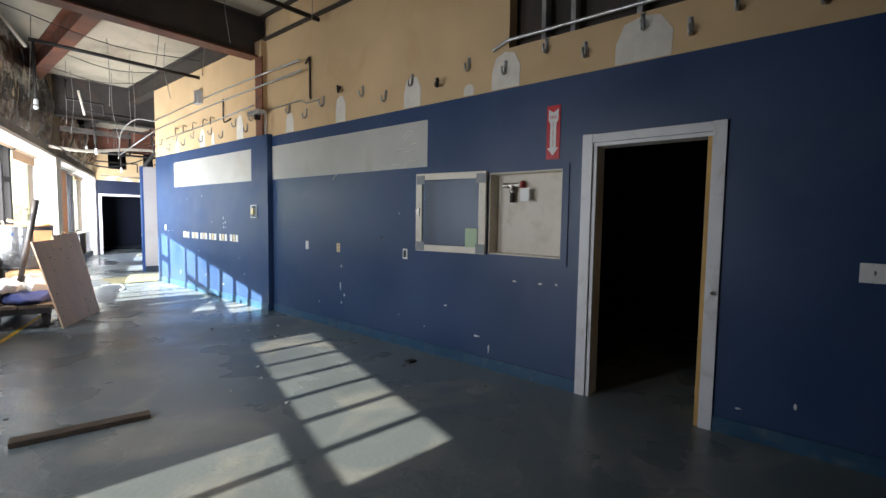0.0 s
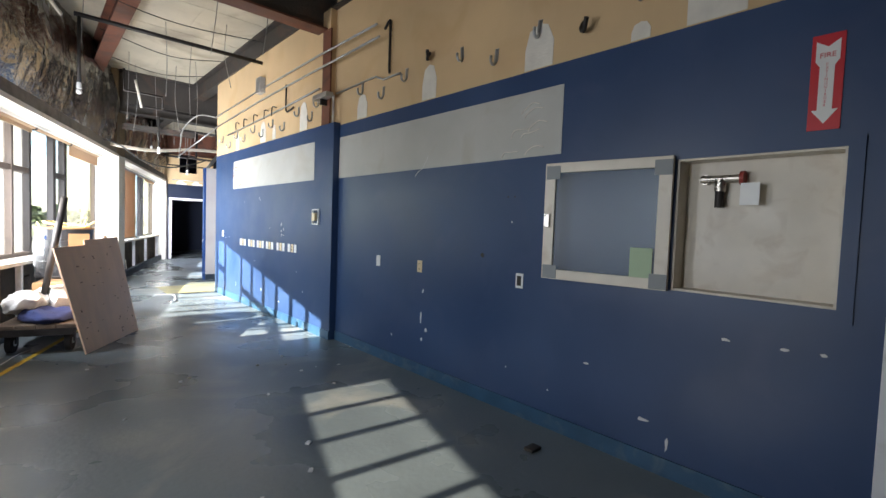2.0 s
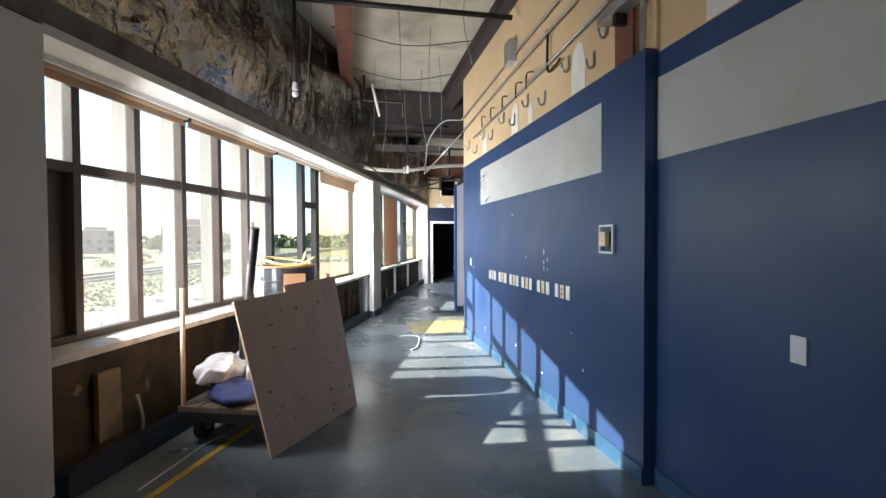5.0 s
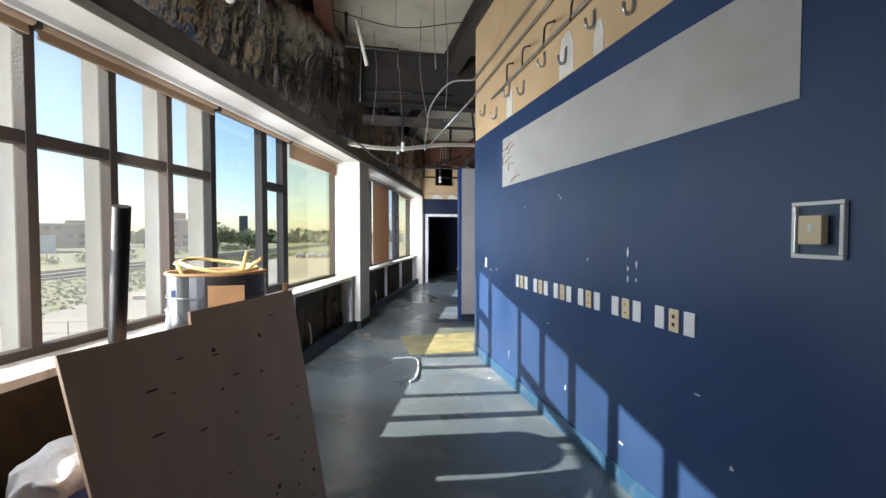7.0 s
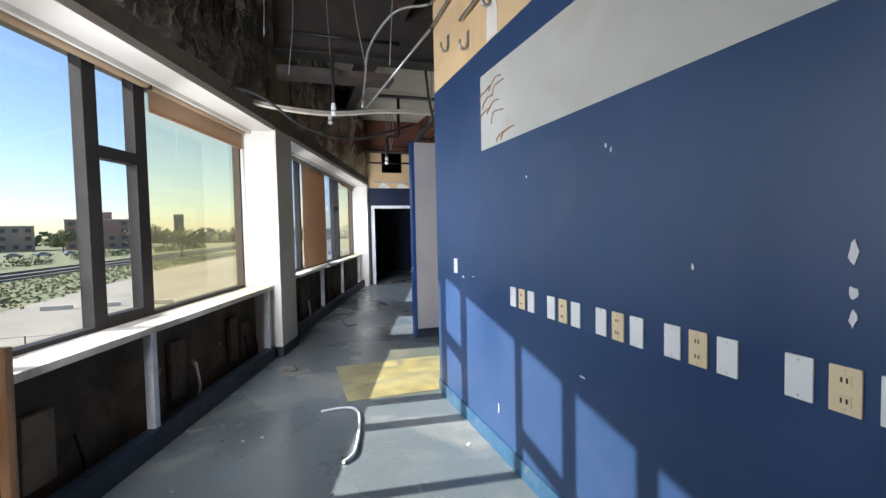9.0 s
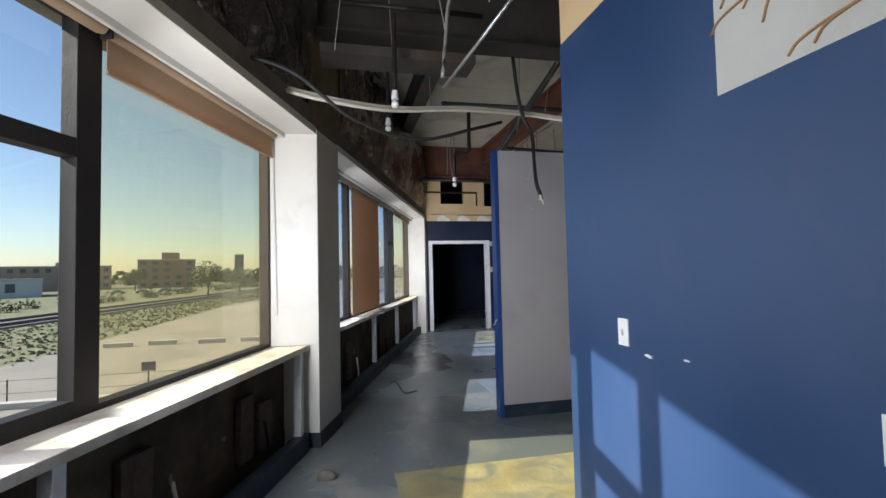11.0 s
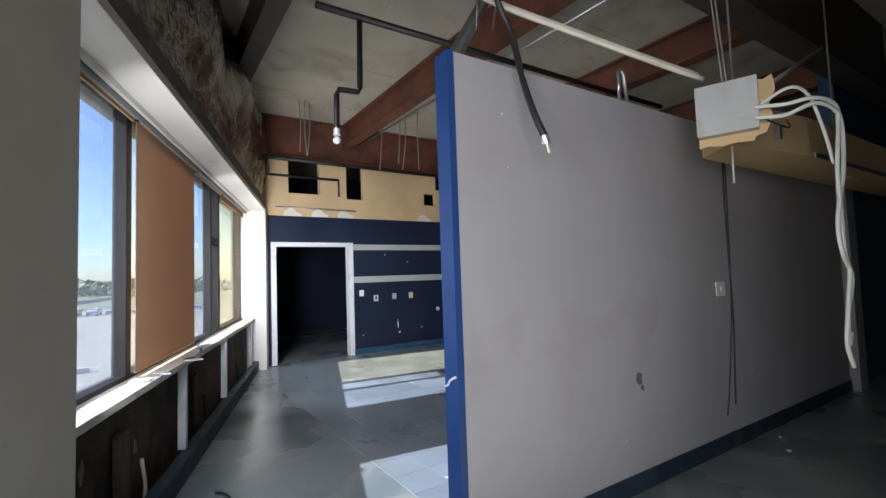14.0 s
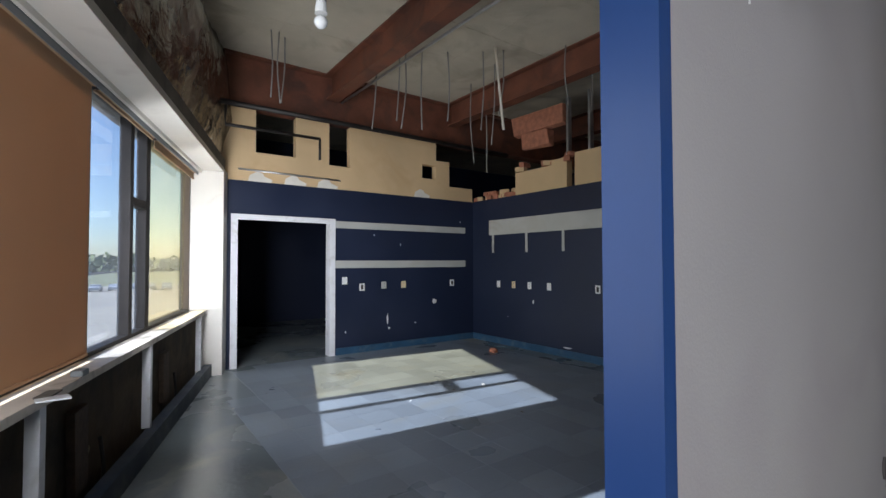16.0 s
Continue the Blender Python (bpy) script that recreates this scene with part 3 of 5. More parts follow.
for a, b in ((13.9, 15.31), (16.87, 18.12)):
    roller(a, b, 2.58, "tan roller blind fully rolled up")
setting("valance", boxes((13.88, -0.11, 2.56, 19.85, -0.105, 2.66)), VALANCE, "grey blind valance strip", "valance", m=FACADE)
bm = bmesh.new()
tube(bm, [(13.12, -0.05, 2.55), (13.13, -0.06, 1.8), (13.15, -0.07, 1.18), (13.17, -0.07, 1.12), (13.19, -0.07, 1.2), (13.18, -0.06, 1.9), (13.17, -0.05, 2.55)], 0.0025, seg=5)
thing("blind_cord", bm, CABLE_WHITE, "thin white blind cord loop beside the window", "cord", m=FACADE)


# foil-faced insulation above the windows
def foil(name, u0, u1, seed):
    bm = bmesh.new()
    nu, nz = int((u1 - u0) / 0.035), 44
    grid = []
    for i in range(nu + 1):
        col = []
        for k in range(nz + 1):
            u, z = u0 + (u1 - u0) * i / nu, 2.84 + (DECK - 2.86) * k / nz
            q = Vector((u * 1.3, z * 1.9, seed * 5.0))
            s = noise.noise(q * 0.7) * 0.12 + abs(noise.noise(q * 1.5)) * 0.07 - abs(noise.noise(Vector((u * 4.5, z * 1.1, 2 + seed)))) * 0.06 + noise.noise(Vector((u * 12 - z * 5, z * 6, seed))) * 0.010
            belly = 0.30 + 0.10 * math.sin(math.pi * k / nz)
            col.append(bm.verts.new((u, -belly - s * 0.8, z)))
        grid.append(col)
    for i in range(nu):
        for k in range(nz):
            bm.faces.new((grid[i][k], grid[i + 1][k], grid[i + 1][k + 1], grid[i][k + 1])).smooth = True
    return thing(name, bm, FOIL, "crumpled dusty foil-faced insulation above the windows", "insulation", "foil insulation", m=FACADE)


foil("foil_insulation", 6.75, 13.25, 1)
foil("foil_insulation", 13.95, 20.3, 2)
foil("foil_insulation", -3.0, 6.0, 3)
for a, b in ((13.25, 13.97), (6.02, 6.72)):
    setting("wrapped_column", boxes((a, -0.37, 2.69, b, 0.0, DECK), bevel=0.01), KRAFT, "dirty brown column casing above the pier", "column", m=FACADE)


# ---- steel ----
def i_beam(name, p0, p1, depth, z, width, mat, label, flange=None):
    """z: the underside. Runs along x or y."""
    b = root(name, (0, 0, 0), label, "steel beam", "steel beams under the deck")
    along_x = abs(p1[0] - p0[0]) > abs(p1[1] - p0[1])
    w, tf, tw = width / 2, 0.022, 0.008

    def bx(lo, hi, z0, z1):
        if along_x:
            return boxes((p0[0], p0[1] + lo, z0, p1[0], p0[1] + hi, z1))
        return boxes((p0[0] + lo, p0[1], z0, p0[0] + hi, p1[1], z1))
    part("web", bx(-tw, tw, z + tf, z + depth - tf), mat, b)
    part("flange", bx(-w, w, z, z + tf), flange or mat, b)
    part("flange", bx(-w, w, z + depth - tf, z + depth), mat, b)
    return b


L1 = "red-primed steel beam under the concrete deck"
i_beam("steel_beam", (1.95, 6.5), (1.95, 12.5), 0.40, DECK - 0.40, 0.2, STEEL, L1)
i_beam("steel_beam", (3.86, 6.5), (3.86, 12.5), 0.36, DECK - 0.36, 0.2, DARK_STEEL_VOID, "dark steel beam over the wall")
i_beam("steel_beam", (1.95, -4.2), (1.95, 6.3), 0.40, DECK - 0.40, 0.2, STEEL, L1)
i_beam("steel_beam", (3.9, -4.2), (3.9, 6.3), 0.36, DECK - 0.36, 0.2, DARK_STEEL_VOID, "dark steel beam over the wall")
i_beam("steel_girder", (0.2, 6.40), (3.98, 6.40), 0.60, DECK - 0.60, 0.24, DARK_STEEL_VOID, "deep steel girder with a red bottom flange", STEEL)
i_beam("steel_girder", (2.4, 12.62), (15.8, 12.62), 0.85, DECK - 0.85, 0.26, DARK_STEEL_VOID, "deep dark steel girder across the deck")
i_beam("steel_girder", (4.2, 19.32), (15.8, 19.32), 0.75, DECK - 0.75, 0.26, STEEL, "deep red-primed steel girder over the far wall")
for x in (3.8, 6.08, 8.45):
    i_beam("steel_beam", (x, 12.76), (x, 19.2), 0.42, 4.0, 0.2, STEEL if x > 4 else DARK_STEEL_VOID, L1 if x > 4 else "sooty dark steel beam under the deck")
for x in (11.0, 13.5):
    i_beam("steel_beam", (x, 12.76), (x, 19.2), 0.42, 4.0, 0.2, STEEL, L1)
col = root("steel_column", (XF + 0.02, 6.28, 2.66), "red-primed steel column above the blue wall", "steel column")
part("flange", boxes((-0.02, -0.10, 0.0, 0.0, 0.10, 1.16)), STEEL, col)
part("web", boxes((0.0, -0.01, 0.0, 0.06, 0.01, 1.16)), DARK_STEEL_VOID, col)
# dark crossing duct and ledge by the girder
setting("bulkhead", boxes((2.45, 12.2, 3.22, 3.75, 12.5, 3.30)), DARK_STEEL_VOID, "dark steel angle under the girder", "steel angle")

# ---- outdoors ----
GZ = -4.5
setting("ground", boxes((-900, -600, GZ - 0.5, 600, 1200, GZ)), GRASS, "dry weedy ground reaching the horizon", "ground")


lot = bmesh.new()
prism(lot, [(-19, -60), (60, -60), (60, 150), (-9, 150), (-18, 97), (-20, 44)], GZ - 0.1, GZ + 0.02)
setting("parking_lot", lot, LOT, "pale sunlit empty parking lot", "parking lot")
TRACK_DIR = Vector((10, 64, 0)).normalized()
TRACK_ANGLE = math.degrees(math.atan2(TRACK_DIR.y, TRACK_DIR.x))
TRACK = pose(-40, 77, GZ, 0, 0, TRACK_ANGLE)
setting("ballast", boxes((-200, -4.5, -0.05, 500, 4.5, 0.25)), BALLAST, "dark railway ballast bed", "railway", m=TRACK)
for y in (-3.4, -1.9, 1.9, 3.4):
    setting("rail", boxes((-200, y - 0.05, 0.25, 500, y + 0.05, 0.45)), RAIL, "steel railway rail", "rail", m=TRACK)
kerb = setting("kerb", boxes((-13, 33.2, GZ, 3, 33.7, GZ + 0.3)), KERB, "pale concrete kerb", "kerb")
for x, y in ((-15.7, 51.9), (-12.4, 52.1), (-8.4, 51.7), (-5.0, 51.5), (-1.5, 51.2)):
    bm = bmesh.new()
    prism(bm, [(-1.1, -0.2), (1.1, -0.2), (1.0, 0.2), (-1.0, 0.2)], 0, 0.35)
    thing("wheel_stop", bm, KERB, "worn concrete wheel stop on the lot", "wheel stop", "wheel stops on the lot", m=pose(x, y, GZ + 0.02, 0, 0, RNG.uniform(-4, 4)))
fence = root("wire_fence", (0, 0, GZ), "low rusty wire fence at the lot edge", "fence")
for x in (-16, -13, -10, -7, -4, -1):
    part("post", cyl(bmesh.new(), (x, 34.4, 0), (x, 34.4, 1.15), 0.03, seg=8), RAIL, fence)
for z in (0.5, 1.1):
    part("wire", tube(bmesh.new(), [(-16, 34.4, z), (-1, 34.4, z)], 0.012, seg=4, curved=False), RAIL, fence)
notice = root("small_sign", (-6.9, 34.2, GZ), "small grey sign on a post at the lot edge", "sign")
part("post", cyl(bmesh.new(), (0, 0, 0), (0, 0, 1.5), 0.03, seg=8), RAIL, notice)
part("plate", boxes((-0.32, -0.04, 1.2, 0.32, -0.01, 1.65)), FAR_GLASS, notice)


def building(name, left, right, dist, top, mat, label, storeys, bays, extra=None):
    """A far block between two bearings (x, y of unit length), as high as top."""
    a, b = Vector((left[0] * dist, left[1] * dist + 8, 0)), Vector((right[0] * dist, right[1] * dist + 8, 0))
    w = (b - a).length
    ang = math.degrees(math.atan2((b - a).y, (b - a).x))
    r = root(name, (0, 0, 0), label, "building", "", "", pose(a.x, a.y, GZ, 0, 0, ang))
    h = top - GZ
    part("wall", boxes((0, 0, 0, w, 25, h)), mat, r)
    part("roof", boxes((-0.3, -0.3, h, w + 0.3, 25.3, h + 0.4)), KERB, r)
    sh, bw = h / storeys, w / bays
    me = None
    for i in range(storeys):
        for j in range(bays):
            if RNG.random() < 0.12:
                continue
            p = part("window", boxes((bw * (j + 0.25), -0.12, sh * (i + 0.3), bw * (j + 0.72), 0.1, sh * (i + 0.78))), FAR_GLASS, r)
    if extra:
        x0, x1, e = extra
        part("penthouse", boxes((w * x0, 6, h, w * x1, 18, e - GZ)), mat, r)
    return r


building("brick_building", (-0.54, 0.842), (-0.39, 0.921), 260, 6.0, FAR_BRICK, "long tan brick building beyond the railway", 3, 11, (0.55, 0.75, 8.0))
building("brick_building", (-0.354, 0.935), (-0.266, 0.964), 250, 8.4, FAR_RED, "reddish brick block with a rooftop plant room", 4, 5, (0.4, 0.72, 12.2))
building("tower_block", (-0.203, 0.979), (-0.187, 0.982), 420, 17, FAR_GLASS, "dark distant tower block", 6, 3)
building("shed", (-0.60, 0.80), (-0.47, 0.883), 190, 0.9, FAR_PALE, "low pale metal shed beyond the railway", 1, 6)
building("brick_building", (-0.80, 0.60), (-0.60, 0.80), 300, 6.5, FAR_BRICK, "long tan brick building beyond the railway", 3, 12)
building("brick_building", (-0.95, 0.31), (-0.83, 0.55), 260, 8, FAR_RED, "reddish brick building beyond the railway", 3, 9)


def leaves(bm, centre, radius, count, size, rng):
    for _ in range(count):
        d = Vector((rng.gauss(0, 1), rng.gauss(0, 1), rng.gauss(0, 0.8))).normalized() * radius * (rng.random() ** 0.4)
        p = Vector(centre) + d
        a = Vector((rng.gauss(0, 1), rng.gauss(0, 1), rng.gauss(0, 1))).normalized()
        b = a.orthogonal().normalized()
        c = a.cross(b)
        s = size * rng.uniform(0.6, 1.4)
        bm.faces.new([bm.verts.new(p + s * q) for q in (b, c * 0.7, -b, -c * 0.7)])


def tree(x, y, h, spread, label, seed):
    rng = random.Random(seed)
    t = root("tree", (x, y, GZ), label, "tree", "trees beyond the lot")
    bm = bmesh.new()
    cyl(bm, (0, 0, 0), (0.2, 0.1, h * 0.5), h * 0.035, h * 0.018, seg=8)
    tips = []
    for k in range(7):
        a = k * 0.9 + rng.random()
        tip = (math.cos(a) * spread * 0.55, math.sin(a) * spread * 0.55, h * rng.uniform(0.5, 0.85))
        cyl(bm, (0.15, 0.08, h * 0.36), tip, h * 0.012, h * 0.004, seg=5)
        tips.append(tip)
    part("trunk", bm, BARK, t)
    bm = bmesh.new()
    for tip in tips + [(0, 0, h * 0.85)]:
        leaves(bm, tip, spread * rng.uniform(0.3, 0.5), 170, spread * 0.055, rng)
    part("crown", bm, LEAF, t)


tree(-29, 128, 8.6, 4.6, "leafy green tree beside the lot", 3)
tree(-24, 138, 7.5, 4.5, "leafy green tree beside the lot", 4)
tree(-103, 150, 9, 5, "leafy tree beyond the railway", 5)
tree(-118, 150, 10, 6, "leafy tree beyond the railway", 6)
tree(-75, 205, 8, 5, "leafy tree beyond the railway", 8)
tree(-57, 225, 7, 4, "leafy tree beyond the railway", 9)
rng = random.Random(11)
for i in range(26):
    s = i / 25
    x, y = -64 + 30 * s + rng.uniform(-3, 3), 70 + 150 * s + rng.uniform(-4, 4)
    bm = bmesh.new()
    r = rng.uniform(1.0, 2.2)
    leaves(bm, (0, 0, r * 0.5), r, 150, r * 0.13, rng)
    leaves(bm, (r * 0.8, 0.5, r * 0.35), r * 0.7, 80, r * 0.12, rng)
    thing("bush", bm, LEAF, "scrubby green bush beside the railway", "bush", "bushes beside the railway", m=Matrix.Translation((x, y, GZ)))
bm = bmesh.new()
for i in range(4500):
    s = rng.random()
    y = 30 + 130 * s ** 1.3
    lo = -19.5 + (max(0, y - 97) * 0.15)
    hi = -40 + 0.156 * (y - 77) + 5.5
    x = rng.uniform(min(hi, lo), lo + 0.6)
    h = rng.uniform(0.08, 0.3)
    a = rng.random() * 6.28
    dx, dy = math.cos(a) * 0.22, math.sin(a) * 0.22
    bm.faces.new([bm.verts.new(q) for q in ((x - dx, y - dy, GZ), (x + dx, y + dy, GZ), (x + rng.uniform(-0.2, 0.2), y + rng.uniform(-0.2, 0.2), GZ + h))])
thing("weeds", bm, GRASS, "dry yellow-green weeds along the railway", "weeds", "", "stuff")
bm = bmesh.new()
for i in range(240):
    a = rng.uniform(-1.35, 0.25)
    d = rng.uniform(330, 420)
    leaves(bm, (math.sin(a) * d, math.cos(a) * d, GZ + 2.5), rng.uniform(5, 9), 30, 2.2, rng)
thing("far_woods", bm, LEAF, "far line of trees on the horizon", "woods", "", "stuff")


def car(x, y, ang, label):
    c = root("car", (0, 0, 0), label, "car", "cars parked on the far lot", "", pose(x, y, GZ + 0.02, 0, 0, ang))
    bm = bmesh.new()
    prism(bm, [(-2.1, 0.35), (2.1, 0.35), (2.15, 0.75), (1.2, 0.92), (0.6, 1.4), (-0.9, 1.42), (-1.6, 0.95), (-2.15, 0.85)], -0.85, 0.85)
    bmesh.ops.rotate(bm, verts=bm.verts, cent=(0, 0, 0), matrix=Matrix.Rotation(math.radians(90), 3, "X"))
    part("body", bm, CAR_PAINT, c)
    part("side_window", boxes((-1.2, -0.87, 0.98, 0.6, 0.87, 1.3)), FAR_GLASS, c)
    for wx in (-1.3, 1.3):
        for wy in (-0.8, 0.8):
            part("wheel", cyl(bmesh.new(), (wx, wy - 0.1, 0.33), (wx, wy + 0.1, 0.33), 0.33, seg=12), RUBBER, c)


for i in range(9):
    car(-9 + 3.1 * i, 128 + (i % 3) * 0.6, 85 + RNG.uniform(-4, 4), "parked car on the far side of the lot")
for i in range(5):
    car(-74 + 5.5 * i, 172 + i * 4, 30, "parked car beyond the railway")

# ---- door, near blue wall ----
d = root("door_1", (0, 0, 0), "open doorway in a white painted frame to a dark room", "door", "", "structure")
for y0, y1 in ((DY0 - 0.085, DY0 + 0.0), (DY1, DY1 + 0.085)):
    part("jamb_casing", boxes((XN - 0.02, y0, 0, XN - 0.001, y1, DH + 0.068), bevel=0.004), WHITE, d)
part("head_casing", boxes((XN - 0.018, DY0 - 0.0, DH, XN - 0.001, DY1, DH + 0.065), bevel=0.004), WHITE, d)
part("jamb", boxes((XN, DY1 - 0.03, 0, XN + T, DY1 - 0.002, DH - 0.03)), WHITE, d)
part("jamb", boxes((XN, DY0 + 0.002, 0, XN + T, DY0 + 0.03, DH - 0.03)), OAK, d, "bare yellow wooden jamb")
part("head_jamb", boxes((XN, DY0 + 0.002, DH - 0.03, XN + T, DY1 - 0.002, DH - 0.002)), WHITE, d)
leaf = part("door_leaf", boxes((XN + T + 0.005, DY0 - 0.02, 0.01, XN + T + 0.88, DY0 + 0.022, DH - 0.035), bevel=0.003), OAK, d, "yellow wooden door leaf swung open")
part("strike_plate", boxes((XN + 0.05, DY0 + 0.03, 0.92, XN + 0.09, DY0 + 0.034, 1.02)), BRASS, d)
part("label_sticker", boxes((XN + 0.03, DY0 + 0.03, 1.78, XN + 0.07, DY0 + 0.034, 1.9)), PLASTIC, d)
hd = part("door_handle", cyl(bmesh.new(), (XN - 0.045, DY0 - 0.05, 0.97), (XN - 0.02, DY0 - 0.05, 0.97), 0.014), BRASS, d)

# far doorway
d = root("door_2", (0, 0, 0), "open doorway in a white frame in the navy wall", "door", "", "structure")
part("jamb_casing", boxes((4.61, 19.13, 0, 4.70, 19.149, 2.13), bevel=0.004), WHITE, d)
part("jamb_casing", boxes((6.03, 19.13, 0, 6.12, 19.149, 2.13), bevel=0.004), WHITE, d)
part("head_casing", boxes((4.70, 19.132, 2.05, 6.03, 19.149, 2.13), bevel=0.004), WHITE, d)
part("jamb", boxes((4.662, 19.15, 0, 4.69, 19.3, 2.058)), WHITE, d)
part("jamb", boxes((6.03, 19.15, 0, 6.058, 19.3, 2.058)), WHITE, d)

# bare panels where cabinets were taken off
def patch(x, y0, y1, z0, z1, name="bare_panel", mat=GREY_PANEL, label="bare pale strip where a cabinet was removed"):
    return setting(name, boxes((x - 0.004, y0, z0, x - 0.001, y1, z1)), mat, label, "wall patch")


patch(XN, 2.88, 6.04, 1.995, 2.485)
patch(XF, 6.54, 9.71, 1.99, 2.48)
for z0, z1 in ((1.99, 2.10), (1.36, 1.48)):
    setting("bare_panel", boxes((6.125, 19.146, z0, 8.72, 19.149, z1)), GREY_PANEL, "bare pale strip where a shelf was removed", "wall patch")
setting("bare_panel", boxes((8.906, 15.4, 1.94, 8.909, 18.68, 2.21)), GREY_PANEL, "bare pale strip where a cabinet was removed", "wall patch")
for y in (18.55, 17.72, 16.95, 15.9):
    setting("bare_panel", boxes((8.906, y, 1.62, 8.909, y + 0.05, 1.94)), GREY_PANEL, "bare pale vertical strip", "wall patch")
# glue scribbles on the bare panels
for x, y0, z0, n, s in ((XN, 3.0, 2.2, 7, 1), (XF, 9.22, 2.2, 9, 2)):
    rr = random.Random(s)
    for k in range(n):
        y, z = y0 + rr.uniform(0, 0.35), z0 + rr.uniform(-0.15, 0.2)
        bm = tube(bmesh.new(), [(x - 0.006, y, z), (x - 0.007, y + 0.07, z + rr.uniform(-0.02, 0.02)), (x - 0.007, y + 0.14, z + rr.uniform(-0.03, 0.01)), (x - 0.006, y + 0.17, z - 0.05)], 0.004, seg=5)
        setting("glue_trace", bm, PLASTER if s == 1 else CARDBOARD, "dried glue trace on the bare panel", "glue")

# extinguisher cabinet
cb = root("fire_cabinet", (XN, 0, 0), "open cream recessed extinguisher cabinet with a hose valve", "fire cabinet")
part("back", boxes((0.13, CY0, CZ0, 0.14, CY1, CZ1)), CAB_CREAM, cb)
for y0, y1 in ((CY0, CY0 + 0.012), (CY1 - 0.012, CY1)):
    part("side", boxes((0.0, y0, CZ0, 0.13, y1, CZ1)), CAB_CREAM, cb)
for z0, z1 in ((CZ0, CZ0 + 0.012), (CZ1 - 0.012, CZ1)):
    part("shelf", boxes((0.0, CY0 + 0.012, z0, 0.13, CY1 - 0.012, z1)), CAB_CREAM, cb)
trim = bmesh.new()
for a in ((CY0 - 0.06, CZ0 - 0.06, CY1 + 0.03, CZ0), (CY0 - 0.06, CZ1, CY1 + 0.03, CZ1 + 0.045), (CY0 - 0.06, CZ0, CY0, CZ1), (CY1, CZ0, CY1 + 0.03, CZ1)):
    box(trim, -0.012, a[0], a[1], -0.001, a[2], a[3])
part("trim", trim, BLUE, cb, "blue painted trim")
valve = bmesh.new()
cyl(valve, (0.09, CY1 - 0.1, 1.77), (0.09, CY1 - 0.30, 1.77), 0.022)
cyl(valve, (0.09, CY1 - 0.2, 1.77), (0.09, CY1 - 0.2, 1.70), 0.03)
cyl(valve, (0.09, CY1 - 0.12, 1.77), (0.13, CY1 - 0.12, 1.77), 0.028)
part("hose_valve", valve, BRASS, cb, "tarnished hose valve")
part("outlet_cap", cyl(bmesh.new(), (0.09, CY1 - 0.2, 1.70), (0.09, CY1 - 0.2, 1.61), 0.024), IRON, cb)
part("valve_wheel", cyl(bmesh.new(), (0.09, CY1 - 0.30, 1.77), (0.09, CY1 - 0.32, 1.77), 0.04), COPPER_RED, cb, "red valve wheel")
part("tag", boxes((0.05, CY1 - 0.40, 1.62, 0.053, CY1 - 0.31, 1.74)), PLASTIC, cb)
# its glazed door, swung back along the wall
door = root("cabinet_door", (0, 0, 0), "glazed cream cabinet door swung open against the blue wall", "cabinet door", m=pose(XN - 0.02, CY1 + 0.01, 0, 0, 0, 8))
W = 0.81
part("stile", boxes((-0.03, 0, CZ0 - 0.005, 0.0, 0.075, CZ1 + 0.02), bevel=0.003), CAB_CREAM, door)
part("stile", boxes((-0.03, W - 0.075, CZ0 - 0.005, 0.0, W, CZ1 + 0.02), bevel=0.003), CAB_CREAM, door)
part("top_rail", boxes((-0.029, 0.075, CZ1 - 0.045, -0.001, W - 0.075, CZ1 + 0.02), bevel=0.003), CAB_CREAM, door)
part("bottom_rail", boxes((-0.029, 0.075, CZ0 - 0.005, -0.001, W - 0.075, CZ0 + 0.06), bevel=0.003), CAB_CREAM, door)
part("pane", boxes((-0.018, 0.07, CZ0 + 0.055, -0.014, W - 0.07, CZ1 - 0.04)), GLASS_CAB, door)
part("latch", boxes((-0.05, W - 0.05, 1.47, -0.03, W - 0.01, 1.56), bevel=0.003), BRASS, door)
for y in (0.0, W - 0.11):
    for z in (CZ0, CZ1 - 0.09):
        part("corner_plate", boxes((-0.034, y, z, -0.030, y + 0.10, z + 0.09)), VALANCE, door)
part("sticker", boxes((-0.022, 0.09, CZ0 + 0.06, -0.019, 0.22, CZ0 + 0.24)), GREEN_LABEL, door, "pale green sticker")

# red arrow sign
sg = root("fire_sign", (XN, 1.43, 2.195), "red and white vertical fire extinguisher arrow sign", "sign")
part("plate", boxes((-0.006, -0.062, -0.225, -0.002, 0.062, 0.225), bevel=0.001), RED, sg)
bm = bmesh.new()
prism(bm, [(0.045, 0.195), (0, 0.165), (-0.045, 0.195), (-0.045, 0.10), (-0.028, 0.075), (-0.028, -0.13), (-0.05, -0.13), (0, -0.195), (0.05, -0.13), (0.028, -0.13), (0.028, 0.075), (0.045, 0.10)], 0, 0.002)
SIGN_FACE = Matrix(((0, 0, -1, -0.0065), (-1, 0, 0, 0), (0, 1, 0, 0), (0, 0, 0, 1)))
bm.transform(SIGN_FACE)
part("arrow", bm, PLASTIC, sg, "white arrow")
writing("FIRE", 0.034, RED, sg, SIGN_FACE @ pose(0, 0.125, 0.003))
for i, ch in enumerate("EXTINGUISHER"):
    writing(ch, 0.017, RED, sg, SIGN_FACE @ pose(0, 0.082 - i * 0.0175, 0.003))


# wall plates
def plate(m, mat, label, kind="blank", w=0.07, h=0.115):
    """A wall plate in its own space: x along the wall, z up, facing -y."""
    p = root("wall_plate", (0, 0, 0), label, "wall plate", "wall plates", "", m)
